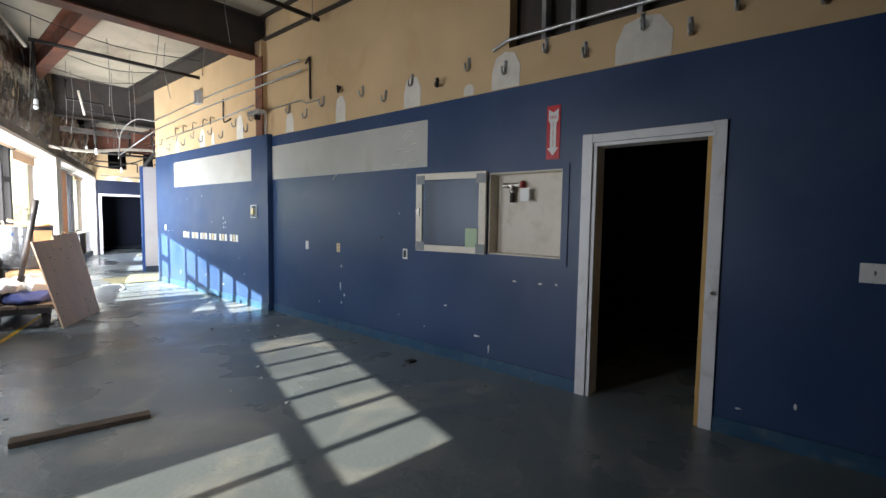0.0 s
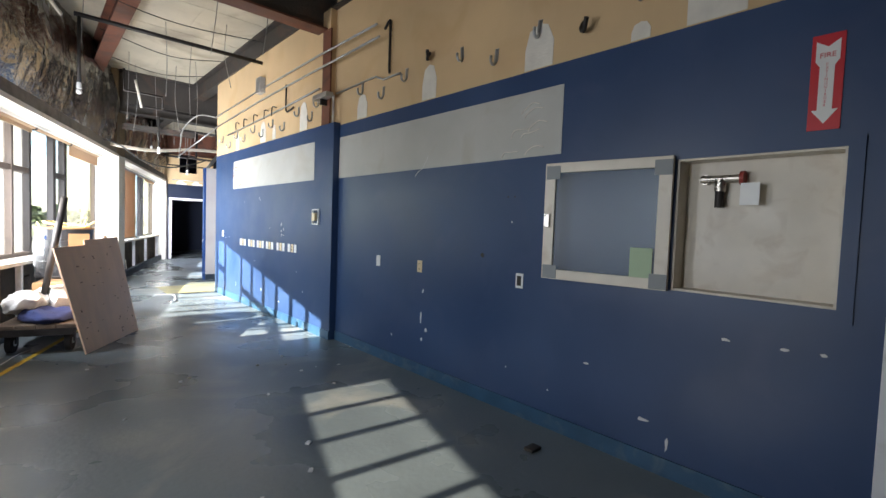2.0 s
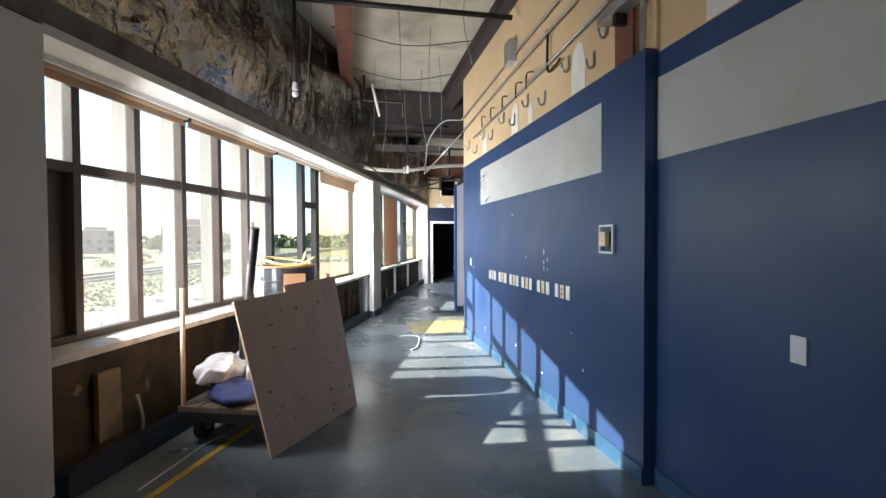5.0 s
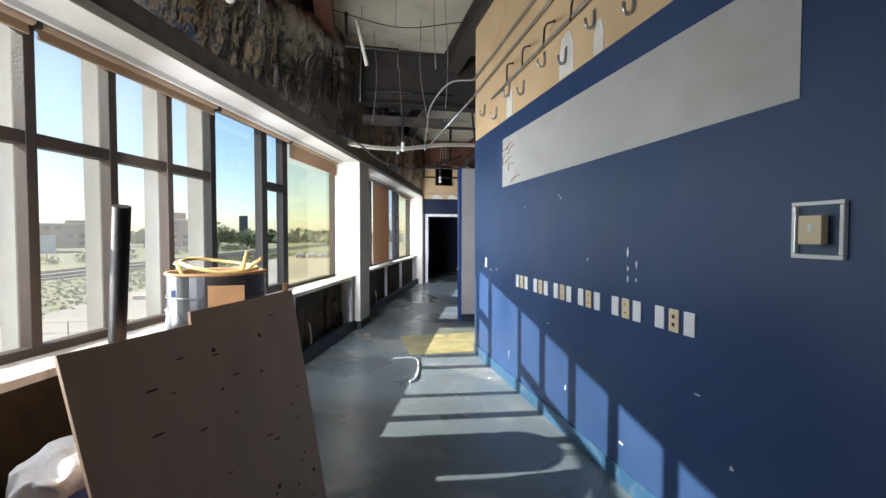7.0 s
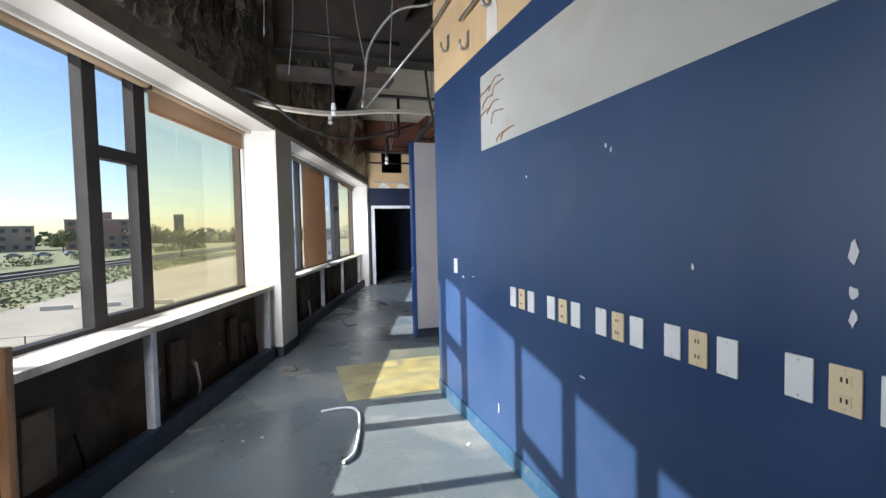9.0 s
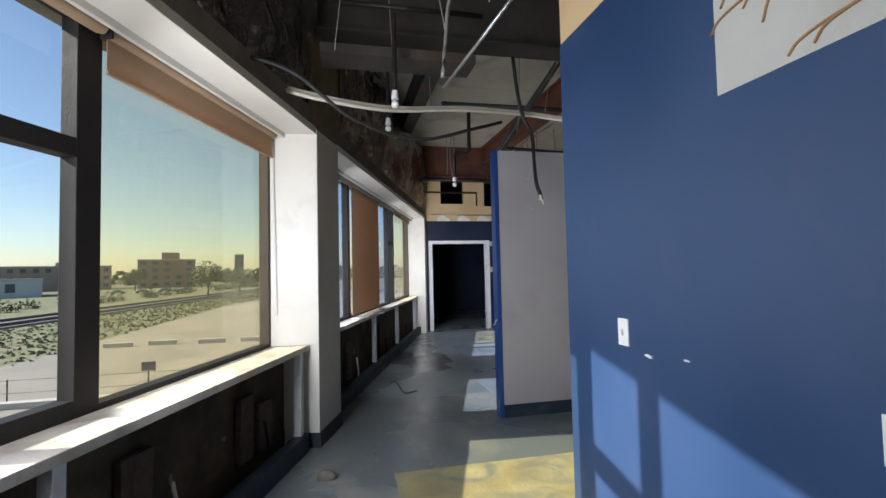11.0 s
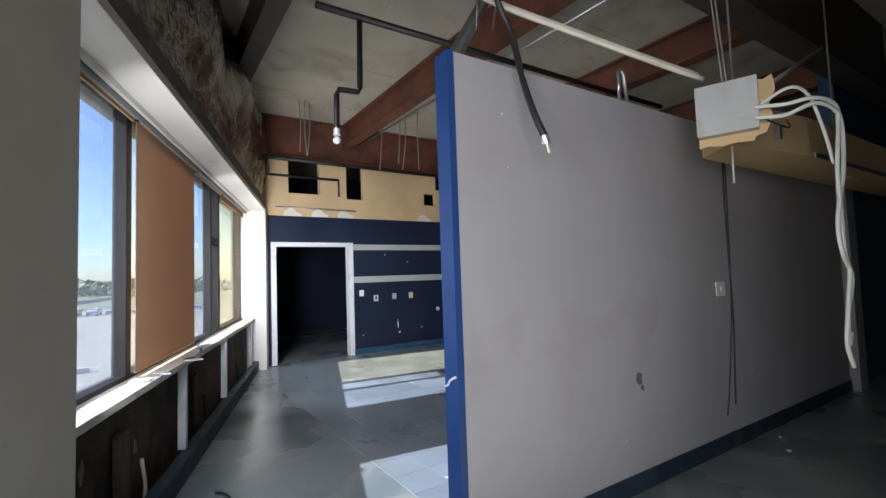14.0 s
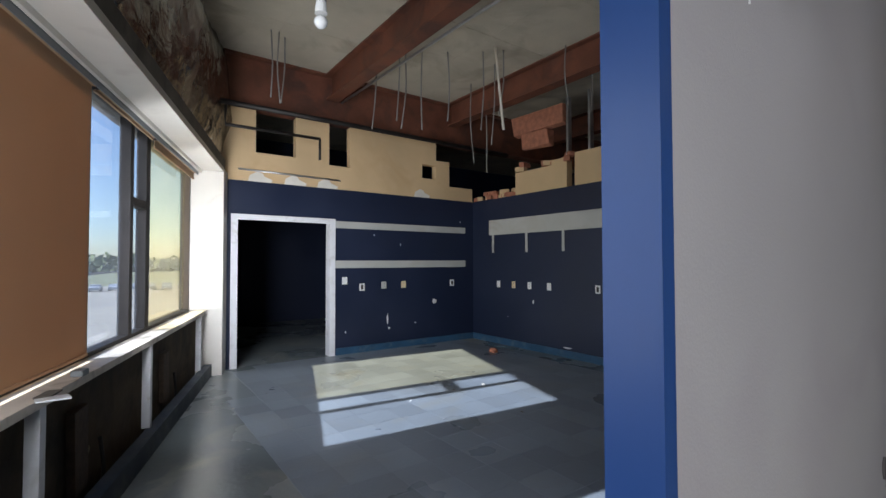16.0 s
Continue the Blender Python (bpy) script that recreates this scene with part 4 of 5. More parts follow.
    part("cover", boxes((-w / 2, -0.008, -h / 2, w / 2, -0.001, h / 2), bevel=0.002), mat, p)
    if kind == "duplex":
        for z in (-0.025, 0.025):
            part("socket", boxes((-0.015, -0.010, z - 0.013, 0.015, -0.0085, z + 0.013)), mat, p)
            part("slot", boxes((-0.008, -0.0115, z - 0.006, -0.004, -0.0102, z + 0.006)), SLOT, p)
            part("slot", boxes((0.004, -0.0115, z - 0.006, 0.008, -0.0102, z + 0.006)), SLOT, p)
    elif kind == "data":
        for z in (-0.02, 0.02):
            part("jack", boxes((-0.009, -0.0105, z - 0.009, 0.009, -0.0085, z + 0.009)), SLOT, p)
    elif kind == "switch":
        part("toggle", boxes((-0.006, -0.02, -0.014, 0.006, -0.0085, 0.014), bevel=0.002), mat, p)
    elif kind == "open":
        part("opening", boxes((-0.02, -0.0105, -0.038, 0.02, -0.0085, 0.038)), SLOT, p)
    for z in (-0.047, 0.047):
        part("screw", cyl(bmesh.new(), (0, -0.009, z), (0, -0.0075, z), 0.003, seg=6), GALV, p)
    return p


def on_east(x, y, z):
    return pose(x, y, z, 0, 0, -90)


WP = "white plastic wall plate on the blue wall"
IP = "ivory outlet plate on the blue wall"
plate(on_east(XN, 5.13, 1.055), PLASTIC, WP)
plate(on_east(XN, 4.42, 1.055), IVORY, IP, "duplex")
plate(on_east(XN, 3.20, 1.05), PLASTIC, "white plate with an open box on the blue wall", "open")
plate(on_east(XN, -0.61, 1.175), PLASTIC, "white double switch plate on the blue wall", "switch", 0.115)
plate(on_east(XF, 10.26, 1.175), PLASTIC, "white switch plate near the wall's free edge", "switch")
for yc, zc in ((7.16, 1.07), (7.56, 1.067), (7.975, 1.065), (8.357, 1.062), (8.75, 1.06), (9.165, 1.06)):
    plate(on_east(XF, yc - 0.105, zc), PLASTIC, WP, "blank")
    plate(on_east(XF, yc, zc), IVORY, IP, "data" if yc < 7.3 else "duplex")
    plate(on_east(XF, yc + 0.105, zc), PLASTIC, WP, "blank")
plate(pose(6.715, 12.79, 1.275), PLASTIC, "white double switch plate on the grey partition", "switch", 0.14)
for x, z, mt, k in ((6.28, 1.16, PLASTIC, "blank"), (6.58, 1.05, PLASTIC, "open"), (6.98, 1.07, GREY_PANEL, "duplex"), (7.36, 1.07, IVORY, "duplex"), (8.40, 1.07, PLASTIC, "open")):
    plate(pose(x, 19.15, z), mt, "wall plate on the navy wall", k, 0.09)
for y, k, mt in ((18.43, "blank", PLASTIC), (18.05, "duplex", IVORY), (17.68, "duplex", PLASTIC), (17.26, "blank", PLASTIC), (16.36, "open", PLASTIC)):
    plate(on_east(8.91, y, 1.06), mt, "wall plate on the navy wall", k, 0.08)

# thermostat in its clear guard
th = root("thermostat", (0, 0, 0), "ivory thermostat in a clear plastic guard on the blue wall", "thermostat", m=on_east(XF, 6.455, 1.515))
part("guard", boxes((-0.085, -0.012, -0.095, 0.085, -0.002, 0.095), bevel=0.004), GLASS_CAB, th)
rim = bmesh.new()
for a in ((-0.09, -0.1, 0.09, -0.085), (-0.09, 0.085, 0.09, 0.1), (-0.09, -0.085, -0.075, 0.085), (0.075, -0.085, 0.09, 0.085)):
    box(rim, a[0], -0.022, a[1], a[2], -0.001, a[3], bevel=0.004)
part("guard_rim", rim, BULB, th, "clear plastic rim")
part("body", boxes((-0.045, -0.045, -0.05, 0.035, -0.013, 0.05), bevel=0.004), IVORY, th)
part("dial", boxes((-0.008, -0.048, -0.005, 0.006, -0.0455, 0.022)), PLASTIC, th)


# chips, holes and scuffs on the walls
def chips(name, spots, mat, label, m_of):
    for a, z, w, h in spots:
        bm = bmesh.new()
        n = 9
        pts = [(w * RNG.uniform(0.18, 0.5) * math.cos(6.283 * k / n), h * RNG.uniform(0.2, 0.5) * math.sin(6.283 * k / n)) for k in range(n)]
        prism(bm, pts, 0, 0.003)
        bm.transform(pose(0, 0, 0, 90, 0, 0))
        setting(name, bm, mat, label, "wall damage", m=m_of(a, z))


east = lambda x: (lambda y, z: on_east(x - 0.001, y, z))
south = lambda y: (lambda x, z: pose(x, y - 0.001, z))
chips("paint_chip", [(1.78, 0.885, .07, .02), (1.52, 0.89, .06, .02), (1.36, 0.895, .05, .02), (4.36, 0.82, .03, .05), (4.38, 0.55, .03, .14), (4.30, 0.45, .05, .05), (4.36, 0.35, .03, .05),
                     (2.6, 0.55, .06, .02), (2.2, 0.30, .10, .03), (2.05, 0.2, .03, .12), (4.85, 0.3, .03, .03), (3.3, 0.35, .02, .02), (2.9, 0.28, .02, .02), (3.3, 1.5, .02, .02), (0.0, 0.2, .05, .02), (-0.3, 0.3, .03, .06)], DUST, "pale chip in the blue paint", east(XN))
chips("wall_hole", [(3.60, 1.22, .05, .05), (3.35, 1.7, .02, .02), (3.28, 1.7, .02, .02)], SLOT, "dark hole in the blue wall", east(XN))
chips("paint_chip", [(7.55, 1.40, .03, .10), (7.55, 1.30, .025, .04), (7.55, 1.24, .025, .05), (7.47, 1.33, .02, .06), (7.47, 1.24, .02, .03), (8.43, 1.80, .015, .03), (8.40, 1.78, .015, .03), (9.1, 1.75, .015, .02), (10.1, 1.1, .06, .02), (9.9, 1.12, .05, .01),
                     (8.6, 0.78, .06, .012), (7.0, 0.75, .05, .012), (9.5, 0.3, .02, .12), (8.3, 0.35, .02, .06), (7.6, 0.25, .06, .02), (6.8, 0.5, .03, .03), (8.0, 1.33, .015, .03), (7.2, 0.1, .04, .05)], DUST, "pale chip in the blue paint", east(XF))
chips("smudge", [(5.573, 0.72, .09, .13), (5.6, 0.66, .05, .05)], SMUDGE, "dark smudge on the grey partition", south(12.79))
chips("paint_chip", [(4.45, 2.35, .02, .02), (4.48, 2.05, .012, .02), (5.4, 0.35, .02, .02), (7.3, 0.5, .03, .02)], DUST, "small pale mark on the grey partition", south(12.79))
chips("paint_chip", [(7.05, 0.5, .04, .22), (7.08, 0.35, .05, .05), (8.0, 0.75, .12, .14), (6.3, 0.35, .04, .05), (7.6, 0.4, .04, .03), (7.3, 1.75, .03, .05), (6.8, 1.9, .04, .04), (8.6, 2.2, .05, .03)], DUST, "pale chip in the navy paint and dark closing walls", south(19.15))
chips("paint_chip", [(17.6, 0.8, .05, .1), (16.9, 0.15, .25, .03), (18.2, 0.5, .02, .02)], DUST, "pale chip in the navy paint and dark closing walls", east(8.91))

# plaster patches and hooks along the bare drywall
for y, w, h in ((4.38, 0.2, 0.3), (3.12, 0.25, 0.3), (1.93, 0.3, 0.3), (0.73, 0.4, 0.3), (5.56, 0.2, 0.25), (2.35, 0.12, 0.1)):
    bm = bmesh.new()
    prism(bm, [(-w / 2, 0), (w / 2, 0), (w * 0.52, h * 0.6), (w * 0.3, h), (0, h * 1.08), (-w * 0.35, h * 0.95), (-w * 0.5, h * 0.5)], 0, 0.003)
    bm.transform(pose(0, 0, 0, 90))
    setting("plaster_patch", bm, PLASTER, "white plaster patch on bare drywall", "wall patch", m=on_east(XN + 0.005, y, 2.65))
for y, w, h in ((9.53, 0.16, 0.25), (8.34, 0.22, 0.3), (6.9, 0.22, 0.35), (7.9, 0.12, 0.2)):
    bm = bmesh.new()
    prism(bm, [(-w / 2, 0), (w / 2, 0), (w * 0.52, h * 0.6), (w * 0.3, h), (0, h * 1.08), (-w * 0.35, h * 0.95), (-w * 0.5, h * 0.5)], 0, 0.003)
    bm.transform(pose(0, 0, 0, 90))
    setting("plaster_patch", bm, PLASTER, "white plaster patch on bare drywall", "wall patch", m=on_east(XF + 0.005, y, 2.675))
bm = bmesh.new()
prism(bm, [(-0.34, 0), (0.3, 0), (0.32, 0.1), (0.1, 0.2), (0.05, 0.3), (-0.1, 0.34), (-0.3, 0.2)], 0, 0.003)
bm.transform(pose(0, 0, 0, 90))
for x in (5.0, 5.5, 6.0, 7.75):
    setting("plaster_patch", bm.copy(), PLASTER, "white plaster patch on torn drywall", "wall patch", m=pose(x, 19.155, 2.602, 0, 0, 0) @ Matrix.Diagonal((0.5, 1, 0.42, 1)))
bm.free()

hook0 = root("cable_hook", (0, 0, -5), "small galvanised cable hook screwed to the drywall", "cable hook", "cable hooks on the drywall")
bm = bmesh.new()
box(bm, -0.018, -0.006, -0.03, 0.018, -0.001, 0.07)
part("plate", bm, GALV, hook0)
bm = bmesh.new()
tube(bm, [(0, -0.006, 0.06), (0, -0.006, -0.02), (0, -0.02, -0.055), (0, -0.045, -0.06), (0, -0.065, -0.04), (0, -0.068, 0.0)], 0.011, seg=6)
part("hook", bm, GALV, hook0)
spots = [(XN + 0.006, y, z) for y, z in ((5.56, 2.97), (5.14, 2.85), (4.74, 2.95), (3.94, 2.95), (3.54, 2.83), (3.12, 2.93), (2.35, 2.94), (1.93, 2.83), (1.52, 2.93), (1.17, 2.82), (0.73, 2.92), (0.41, 2.81), (0.14, 2.90), (-0.3, 2.82))]
spots += [(XF + 0.006, y, z) for y, z in ((10.35, 2.95), (9.93, 2.81), (9.53, 2.93), (9.16, 2.84), (8.71, 2.93), (8.34, 2.82), (7.95, 2.91), (7.53, 2.81), (7.05, 2.94), (6.65, 2.82), (6.48, 2.97))]
hook0.matrix_world = on_east(*spots[0])
for s in spots[1:]:
    copy_thing(hook0, on_east(*s) @ pose(0, 0, 0, 0, RNG.uniform(-7, 7), 0))
setting("scratch", tube(bmesh.new(), [(XN - 0.005, 4.536, 1.93), (XN - 0.005, 4.50, 1.965), (XN - 0.005, 4.433, 2.0), (XN - 0.005, 4.37, 2.07), (XN - 0.005, 4.344, 2.106)], 0.003, seg=5), DUST, "thin pale scratch on the wall", "wall damage")
for y, z in ((4.38, 3.03), (2.75, 2.82)):
    bm = tube(bmesh.new(), [(XN, y, z + 0.05), (XN - 0.03, y, z), (XN - 0.06, y - 0.04, z - 0.03), (XN - 0.1, y - 0.08, z + 0.03)], 0.016, seg=7)
    thing("pipe_stub", bm, IRON, "short dark bent pipe stub on the drywall", "pipe stub")

# conduits on the drywall
XC = XF - 0.03
def conduit(pts, r=0.012, mat=GALV, name="conduit", label="thin galvanised conduit along the drywall", cat="conduit", curved=False):
    return thing(name, tube(bmesh.new(), pts, r, seg=8, curved=curved), mat, label, cat)


conduit([(XC, 10.7, 3.42), (XC, 8.4, 3.50), (XC - 0.02, 6.4, 3.52), (XC - 0.02, 5.1, 3.52)])
conduit([(XC, 10.7, 3.22), (XC, 8.3, 3.33), (XC - 0.02, 6.2, 3.36), (XC - 0.02, 5.05, 3.38)])
conduit([(XC, 10.0, 2.98), (XC, 7.6, 3.06), (XC, 6.4, 3.12)])
conduit([(XN - 0.03, 5.1, 3.5), (XN - 0.03, 5.02, 3.56), (XN - 0.03, 5.0, 3.5), (XN - 0.03, 5.0, 3.1), (XN - 0.03, 4.99, 3.02)], 0.014, IRON, "pipe_drop", "dark pipe bent down the drywall", "pipe", True)
conduit([(XN - 0.03, 6.1, 3.02), (XN - 0.03, 5.25, 3.04), (XN - 0.03, 5.1, 2.98), (XN - 0.03, 4.8, 2.98)], 0.010)
conduit([(XC, 7.42, 3.36), (XC, 7.4, 3.34), (XC, 7.4, 3.02), (XC, 7.25, 3.0), (XC, 7.15, 3.02)], 0.012, IRON, "pipe_drop", "dark bent conduit on the drywall", "conduit", True)
for y in (9.4, 9.0, 8.55, 8.1, 7.8):
    conduit([(XC, y + 0.12, 3.1 - 0.01 * y), (XC - 0.04, y, 3.12), (XC - 0.05, y - 0.18, 3.08)], 0.008, IRON, "cable_stub", "short dark cable stub on the drywall", "cable", True)
jb = root("junction_box", (XC, 8.36, 3.55), "small grey junction box on the drywall", "junction box")
part("box", boxes((-0.05, -0.09, -0.12, 0.03, 0.09, 0.12), bevel=0.004), BOX_GREY, jb)
part("cover", boxes((-0.058, -0.08, -0.11, -0.051, 0.08, 0.11), bevel=0.002), GALV, jb)
em = root("strip_fitting", (XF - 0.05, 6.28, 2.99), "small galvanised strip fitting on the column", "bracket")
part("channel", boxes((-0.05, -0.2, -0.03, 0.05, 0.16, 0.03), bevel=0.006), GALV, em)
part("bracket", boxes((-0.03, -0.04, -0.10, 0.06, 0.0, -0.03)), IRON, em)
thing("wall_strap", boxes((XF - 0.012, 6.05, 2.66, XF - 0.002, 6.09, 2.98)), GALV, "galvanised strap above the wall step", "strap")
# framing in the opening above the near wall
for y in (1.55, 1.28, 0.75, 0.1, -0.5):
    setting("metal_stud", boxes((XN + 0.03, y, 3.0, XN + 0.12, y + 0.04, DECK - 0.36)), GALV, "galvanised steel stud in the wall opening", "stud")
conduit([(XN - 0.02, 2.06, 3.0), (XN - 0.02, 1.9, 3.06), (XN - 0.02, 0.2, 3.06), (XN - 0.02, -1.5, 3.06)], 0.016, GALV, "rail_conduit", "galvanised conduit along the opening", "conduit")

# ---- ceiling services ----
def pipe(name, pts, r, mat, label, cat="pipe", curved=False, seg=10):
    return thing(name, tube(bmesh.new(), pts, r, seg=seg, curved=curved), mat, label, cat)


pipe("sprinkler_pipe", [(1.45, 8.2, 3.85), (3.7, 8.2, 3.85)], 0.028, IRON, "black sprinkler pipe under the deck")
pipe("sprinkler_drop", [(1.5, 8.2, 3.85), (1.5, 8.2, 3.0)], 0.02, IRON, "black vertical sprinkler drop")
pipe("sprinkler_pipe", [(2.2, 10.2, 3.85), (2.2, 10.2, 3.5), (2.75, 10.2, 3.5), (2.75, 10.2, 3.3)], 0.02, IRON, "black bent sprinkler drop")
pipe("sprinkler_pipe", [(0.8, 4.6, 3.9), (3.7, 4.6, 3.9)], 0.028, IRON, "black sprinkler pipe under the deck")
pipe("sprinkler_pipe", [(2.5, 12.3, 3.7), (3.85, 12.3, 3.7)], 0.022, IRON, "black pipe before the girder")
pipe("sprinkler_pipe", [(3.85, 18.6, 3.49), (6.0, 18.6, 3.48), (9.3, 18.6, 3.46)], 0.035, IRON, "black sprinkler pipe along the torn drywall")
pipe("sprinkler_pipe", [(4.43, 18.6, 3.44), (4.43, 18.6, 3.2), (5.66, 18.6, 3.2)], 0.022, IRON, "black bent sprinkler branch")
pipe("sprinkler_drop", [(5.66, 18.6, 3.2), (5.66, 18.6, 2.9)], 0.018, IRON, "short black sprinkler drop")
pipe("sprinkler_drop", [(4.317, 14.42, 3.66), (4.307, 14.42, 3.07), (4.29, 14.42, 3.03), (4.12, 14.42, 3.02), (4.10, 14.42, 2.97), (4.095, 14.42, 2.68)], 0.024, IRON, "black bent sprinkler drop")
pipe("sprinkler_pipe", [(3.94, 14.42, 3.69), (8.8, 14.42, 3.70)], 0.03, IRON, "black sprinkler pipe above the partition")
pipe("wall_rod", [(4.7, 19.148, 2.76), (6.2, 19.148, 2.74)], 0.014, GALV, "thin rod along the torn drywall", "rod")
pipe("pale_conduit", [(6.3, 12.85, 3.9), (6.25, 16, 3.96), (6.2, 19.1, 3.97)], 0.016, GALV, "pale conduit under a beam", "conduit")
wp = [(1.95, 11.95, 2.86), (2.36, 12.07, 2.80), (2.83, 12.25, 2.80), (3.16, 12.4, 2.845), (3.76, 12.65, 2.97), (4.415, 12.83, 3.022), (4.9, 12.73, 2.938), (5.436, 12.5, 2.765), (5.75, 12.34, 2.65)]
pipe("white_hose", wp, 0.017, PIPE_WRAP, "pair of pale wrapped pipes sagging under the ceiling", "pipe", True)
pipe("white_hose", [(x, y + 0.03, z + 0.036) for x, y, z in wp], 0.016, PIPE_WRAP, "pair of pale wrapped pipes sagging under the ceiling", "pipe", True)
pipe("black_cable", [(1.9, 11.5, 2.85), (2.3, 11.6, 2.78), (2.7, 11.8, 2.55), (3.2, 12.0, 2.48), (3.7, 12.1, 2.62), (4.0, 12.3, 2.75)], 0.014, CABLE_BLACK, "black cable sagging under the ceiling", "cable", True)
pipe("black_cable", [(4.3, 13.0, 2.72), (4.9, 12.95, 2.68), (5.5, 12.93, 2.68), (6.1, 12.93, 2.65)], 0.014, CABLE_BLACK, "black cable along the partition top", "cable", True)
bc = pipe("black_conduit", [(4.30, 12.73, 3.56), (4.34, 12.73, 3.2), (4.391, 12.72, 2.952), (4.465, 12.7, 2.772), (4.438, 12.6, 2.474), (4.409, 12.5, 2.256), (4.427, 12.45, 2.12)], 0.018, CABLE_BLACK, "black flexible conduit hanging over the partition", "cable", True)
part("connector", cyl(bmesh.new(), (4.425, 12.452, 2.13), (4.436, 12.448, 2.085), 0.02, seg=10), GALV, bc, "galvanised cable connector")
part("frayed_tip", tube(bmesh.new(), [(4.40, 12.448, 2.09), (4.43, 12.447, 2.098), (4.46, 12.445, 2.09)], 0.005, seg=6), PIPE_WRAP, bc, "frayed white cable tip")
part("frayed_tip", tube(bmesh.new(), [(4.436, 12.448, 2.09), (4.443, 12.447, 2.06), (4.45, 12.445, 2.045)], 0.008, seg=6), PIPE_WRAP, bc, "frayed white cable tip")
pipe("wall_wire", [(6.885, 12.775, 2.5), (6.87, 12.78, 2.1), (6.875, 12.78, 1.65), (6.885, 12.78, 1.04), (6.86, 12.78, 0.7), (6.829, 12.78, 0.33)], 0.007, CABLE_BLACK, "dark wire hanging down the grey partition", "wire", True)
pipe("wall_wire", [(6.90, 12.77, 2.51), (6.885, 12.775, 1.6), (6.845, 12.775, 1.04), (6.80, 12.775, 0.8), (6.73, 12.775, 0.45), (6.68, 12.775, 0.27)], 0.005, CABLE_BLACK, "dark wire hanging down the grey partition", "wire", True)
st = thing("loose_stud", boxes((-0.035, -0.02, 0, 0.035, -0.017, 1.95), (-0.035, -0.017, 0, -0.032, 0.02, 1.95), (0.032, -0.017, 0, 0.035, 0.02, 1.95)), GALV, "loose galvanised stud leaning from the partition to the deck", "metal stud",
           m=Matrix.Translation((4.16, 12.82, 2.62)) @ Vector((1.0, 0.74, 1.25)).to_track_quat("Z", "Y").to_matrix().to_4x4())

# grey panel box on its board, with cables hanging from it
bx = root("electrical_box", (0, 0, 0), "grey electrical box on broken drywall hanging from the ceiling", "electrical box", m=pose(5.57, 12.30, 2.24, 0, 0, -71))
part("box", boxes((0.0, 0.004, 0.0, 0.30, 0.09, 0.29), bevel=0.004), BOX_GREY, bx)
part("cover", boxes((-0.006, -0.004, 0.012, 0.306, 0.003, 0.296), bevel=0.002), BOX_GREY, bx)
part("lip", boxes((-0.004, -0.012, -0.008, 0.304, 0.0, 0.011), bevel=0.002), BOX_GREY, bx)
part("screw", cyl(bmesh.new(), (0.25, -0.007, 0.25), (0.25, -0.003, 0.25), 0.009, seg=8), GALV, bx)
bm = bmesh.new()
prism(bm, [(-0.01, -0.055), (0.04, -0.045), (0.11, -0.062), (0.18, -0.05), (0.27, -0.058), (0.285, -0.03), (0.33, -0.02), (0.37, 0.06), (0.35, 0.14), (0.385, 0.22), (0.375, 0.31), (0.33, 0.29), (0.30, 0.30), (0.0, 0.27)], -0.112, -0.092)
bm.transform(pose(0, 0, 0, 90))
part("board", bm, TAN, bx, "torn drywall board")
for x, z in ((5.60, 2.54), (5.65, 2.54)):
    pipe("box_chain", [(x, 12.16, z - 0.01), (x - 0.04, 12.18, 3.2), (x - 0.08, 12.2, DECK)], 0.006, CABLE_GREY, "thin chain holding the electrical box", "chain", True, 5)
sf = root("drywall_soffit", (0, 0, 0), "hanging remains of a tan drywall soffit", "soffit")
bm = bmesh.new()
prism(bm, [(5.95, 12.30), (6.9, 12.18), (12.5, 12.16), (12.5, 12.6), (6.2, 12.6)], 2.25, 2.54)
part("casing", bm, TAN, sf)
for x in (6.4, 8.4, 10.4):
    part("hanger", cyl(bmesh.new(), (x, 12.45, 2.53), (x, 12.45, DECK), 0.008, seg=6), CABLE_GREY, sf)
part("edge_bead", boxes((6.9, 12.145, 2.235, 12.5, 12.158, 2.27)), GALV, sf, "galvanised edge bead")
for x in (6.2, 6.45):
    part("clip", boxes((x, 12.20, 2.33, x + 0.05, 12.245, 2.42), bevel=0.004), GALV, sf)
for k in range(2):
    e = 0.03 * k
    pipe("white_cable", [(5.66, 12.03, 2.29 + 2 * e), (5.70, 11.9, 2.27 + 2 * e), (5.80, 11.8, 2.32 + e), (5.93, 11.75, 2.29 + e), (6.016 - 2 * e, 11.75, 2.2), (5.98 - 3 * e, 11.75, 1.96), (5.834 + 2 * e, 11.75, 1.68), (5.87 + e, 11.75, 1.5), (5.98 - e, 11.75, 1.38 + e), (5.87, 11.75, 1.18), (5.826 + e, 11.75, 1.035), (5.90, 11.75, 0.91 + 6 * e)], 0.011, CABLE_WHITE, "white cable hanging loose from the electrical box", "cable", True)
pipe("white_cable", [(5.67, 12.0, 2.36), (5.72, 11.88, 2.42), (5.82, 11.83, 2.38), (5.90, 11.8, 2.2), (5.95, 11.78, 2.0)], 0.009, CABLE_WHITE, "white cable looping out of the electrical box", "cable", True)
pipe("black_cable", [(5.68, 12.02, 2.3), (5.78, 11.95, 2.24), (5.9, 11.95, 2.25), (6.0, 12.0, 2.32)], 0.005, CABLE_BLACK, "thin black cable looping out of the electrical box", "cable", True)
pipe("thin_rod", [(5.98, 11.75, 1.93), (6.35, 11.75, 1.93)], 0.004, CABLE_GREY, "thin bent rod beside the hanging cables", "rod")
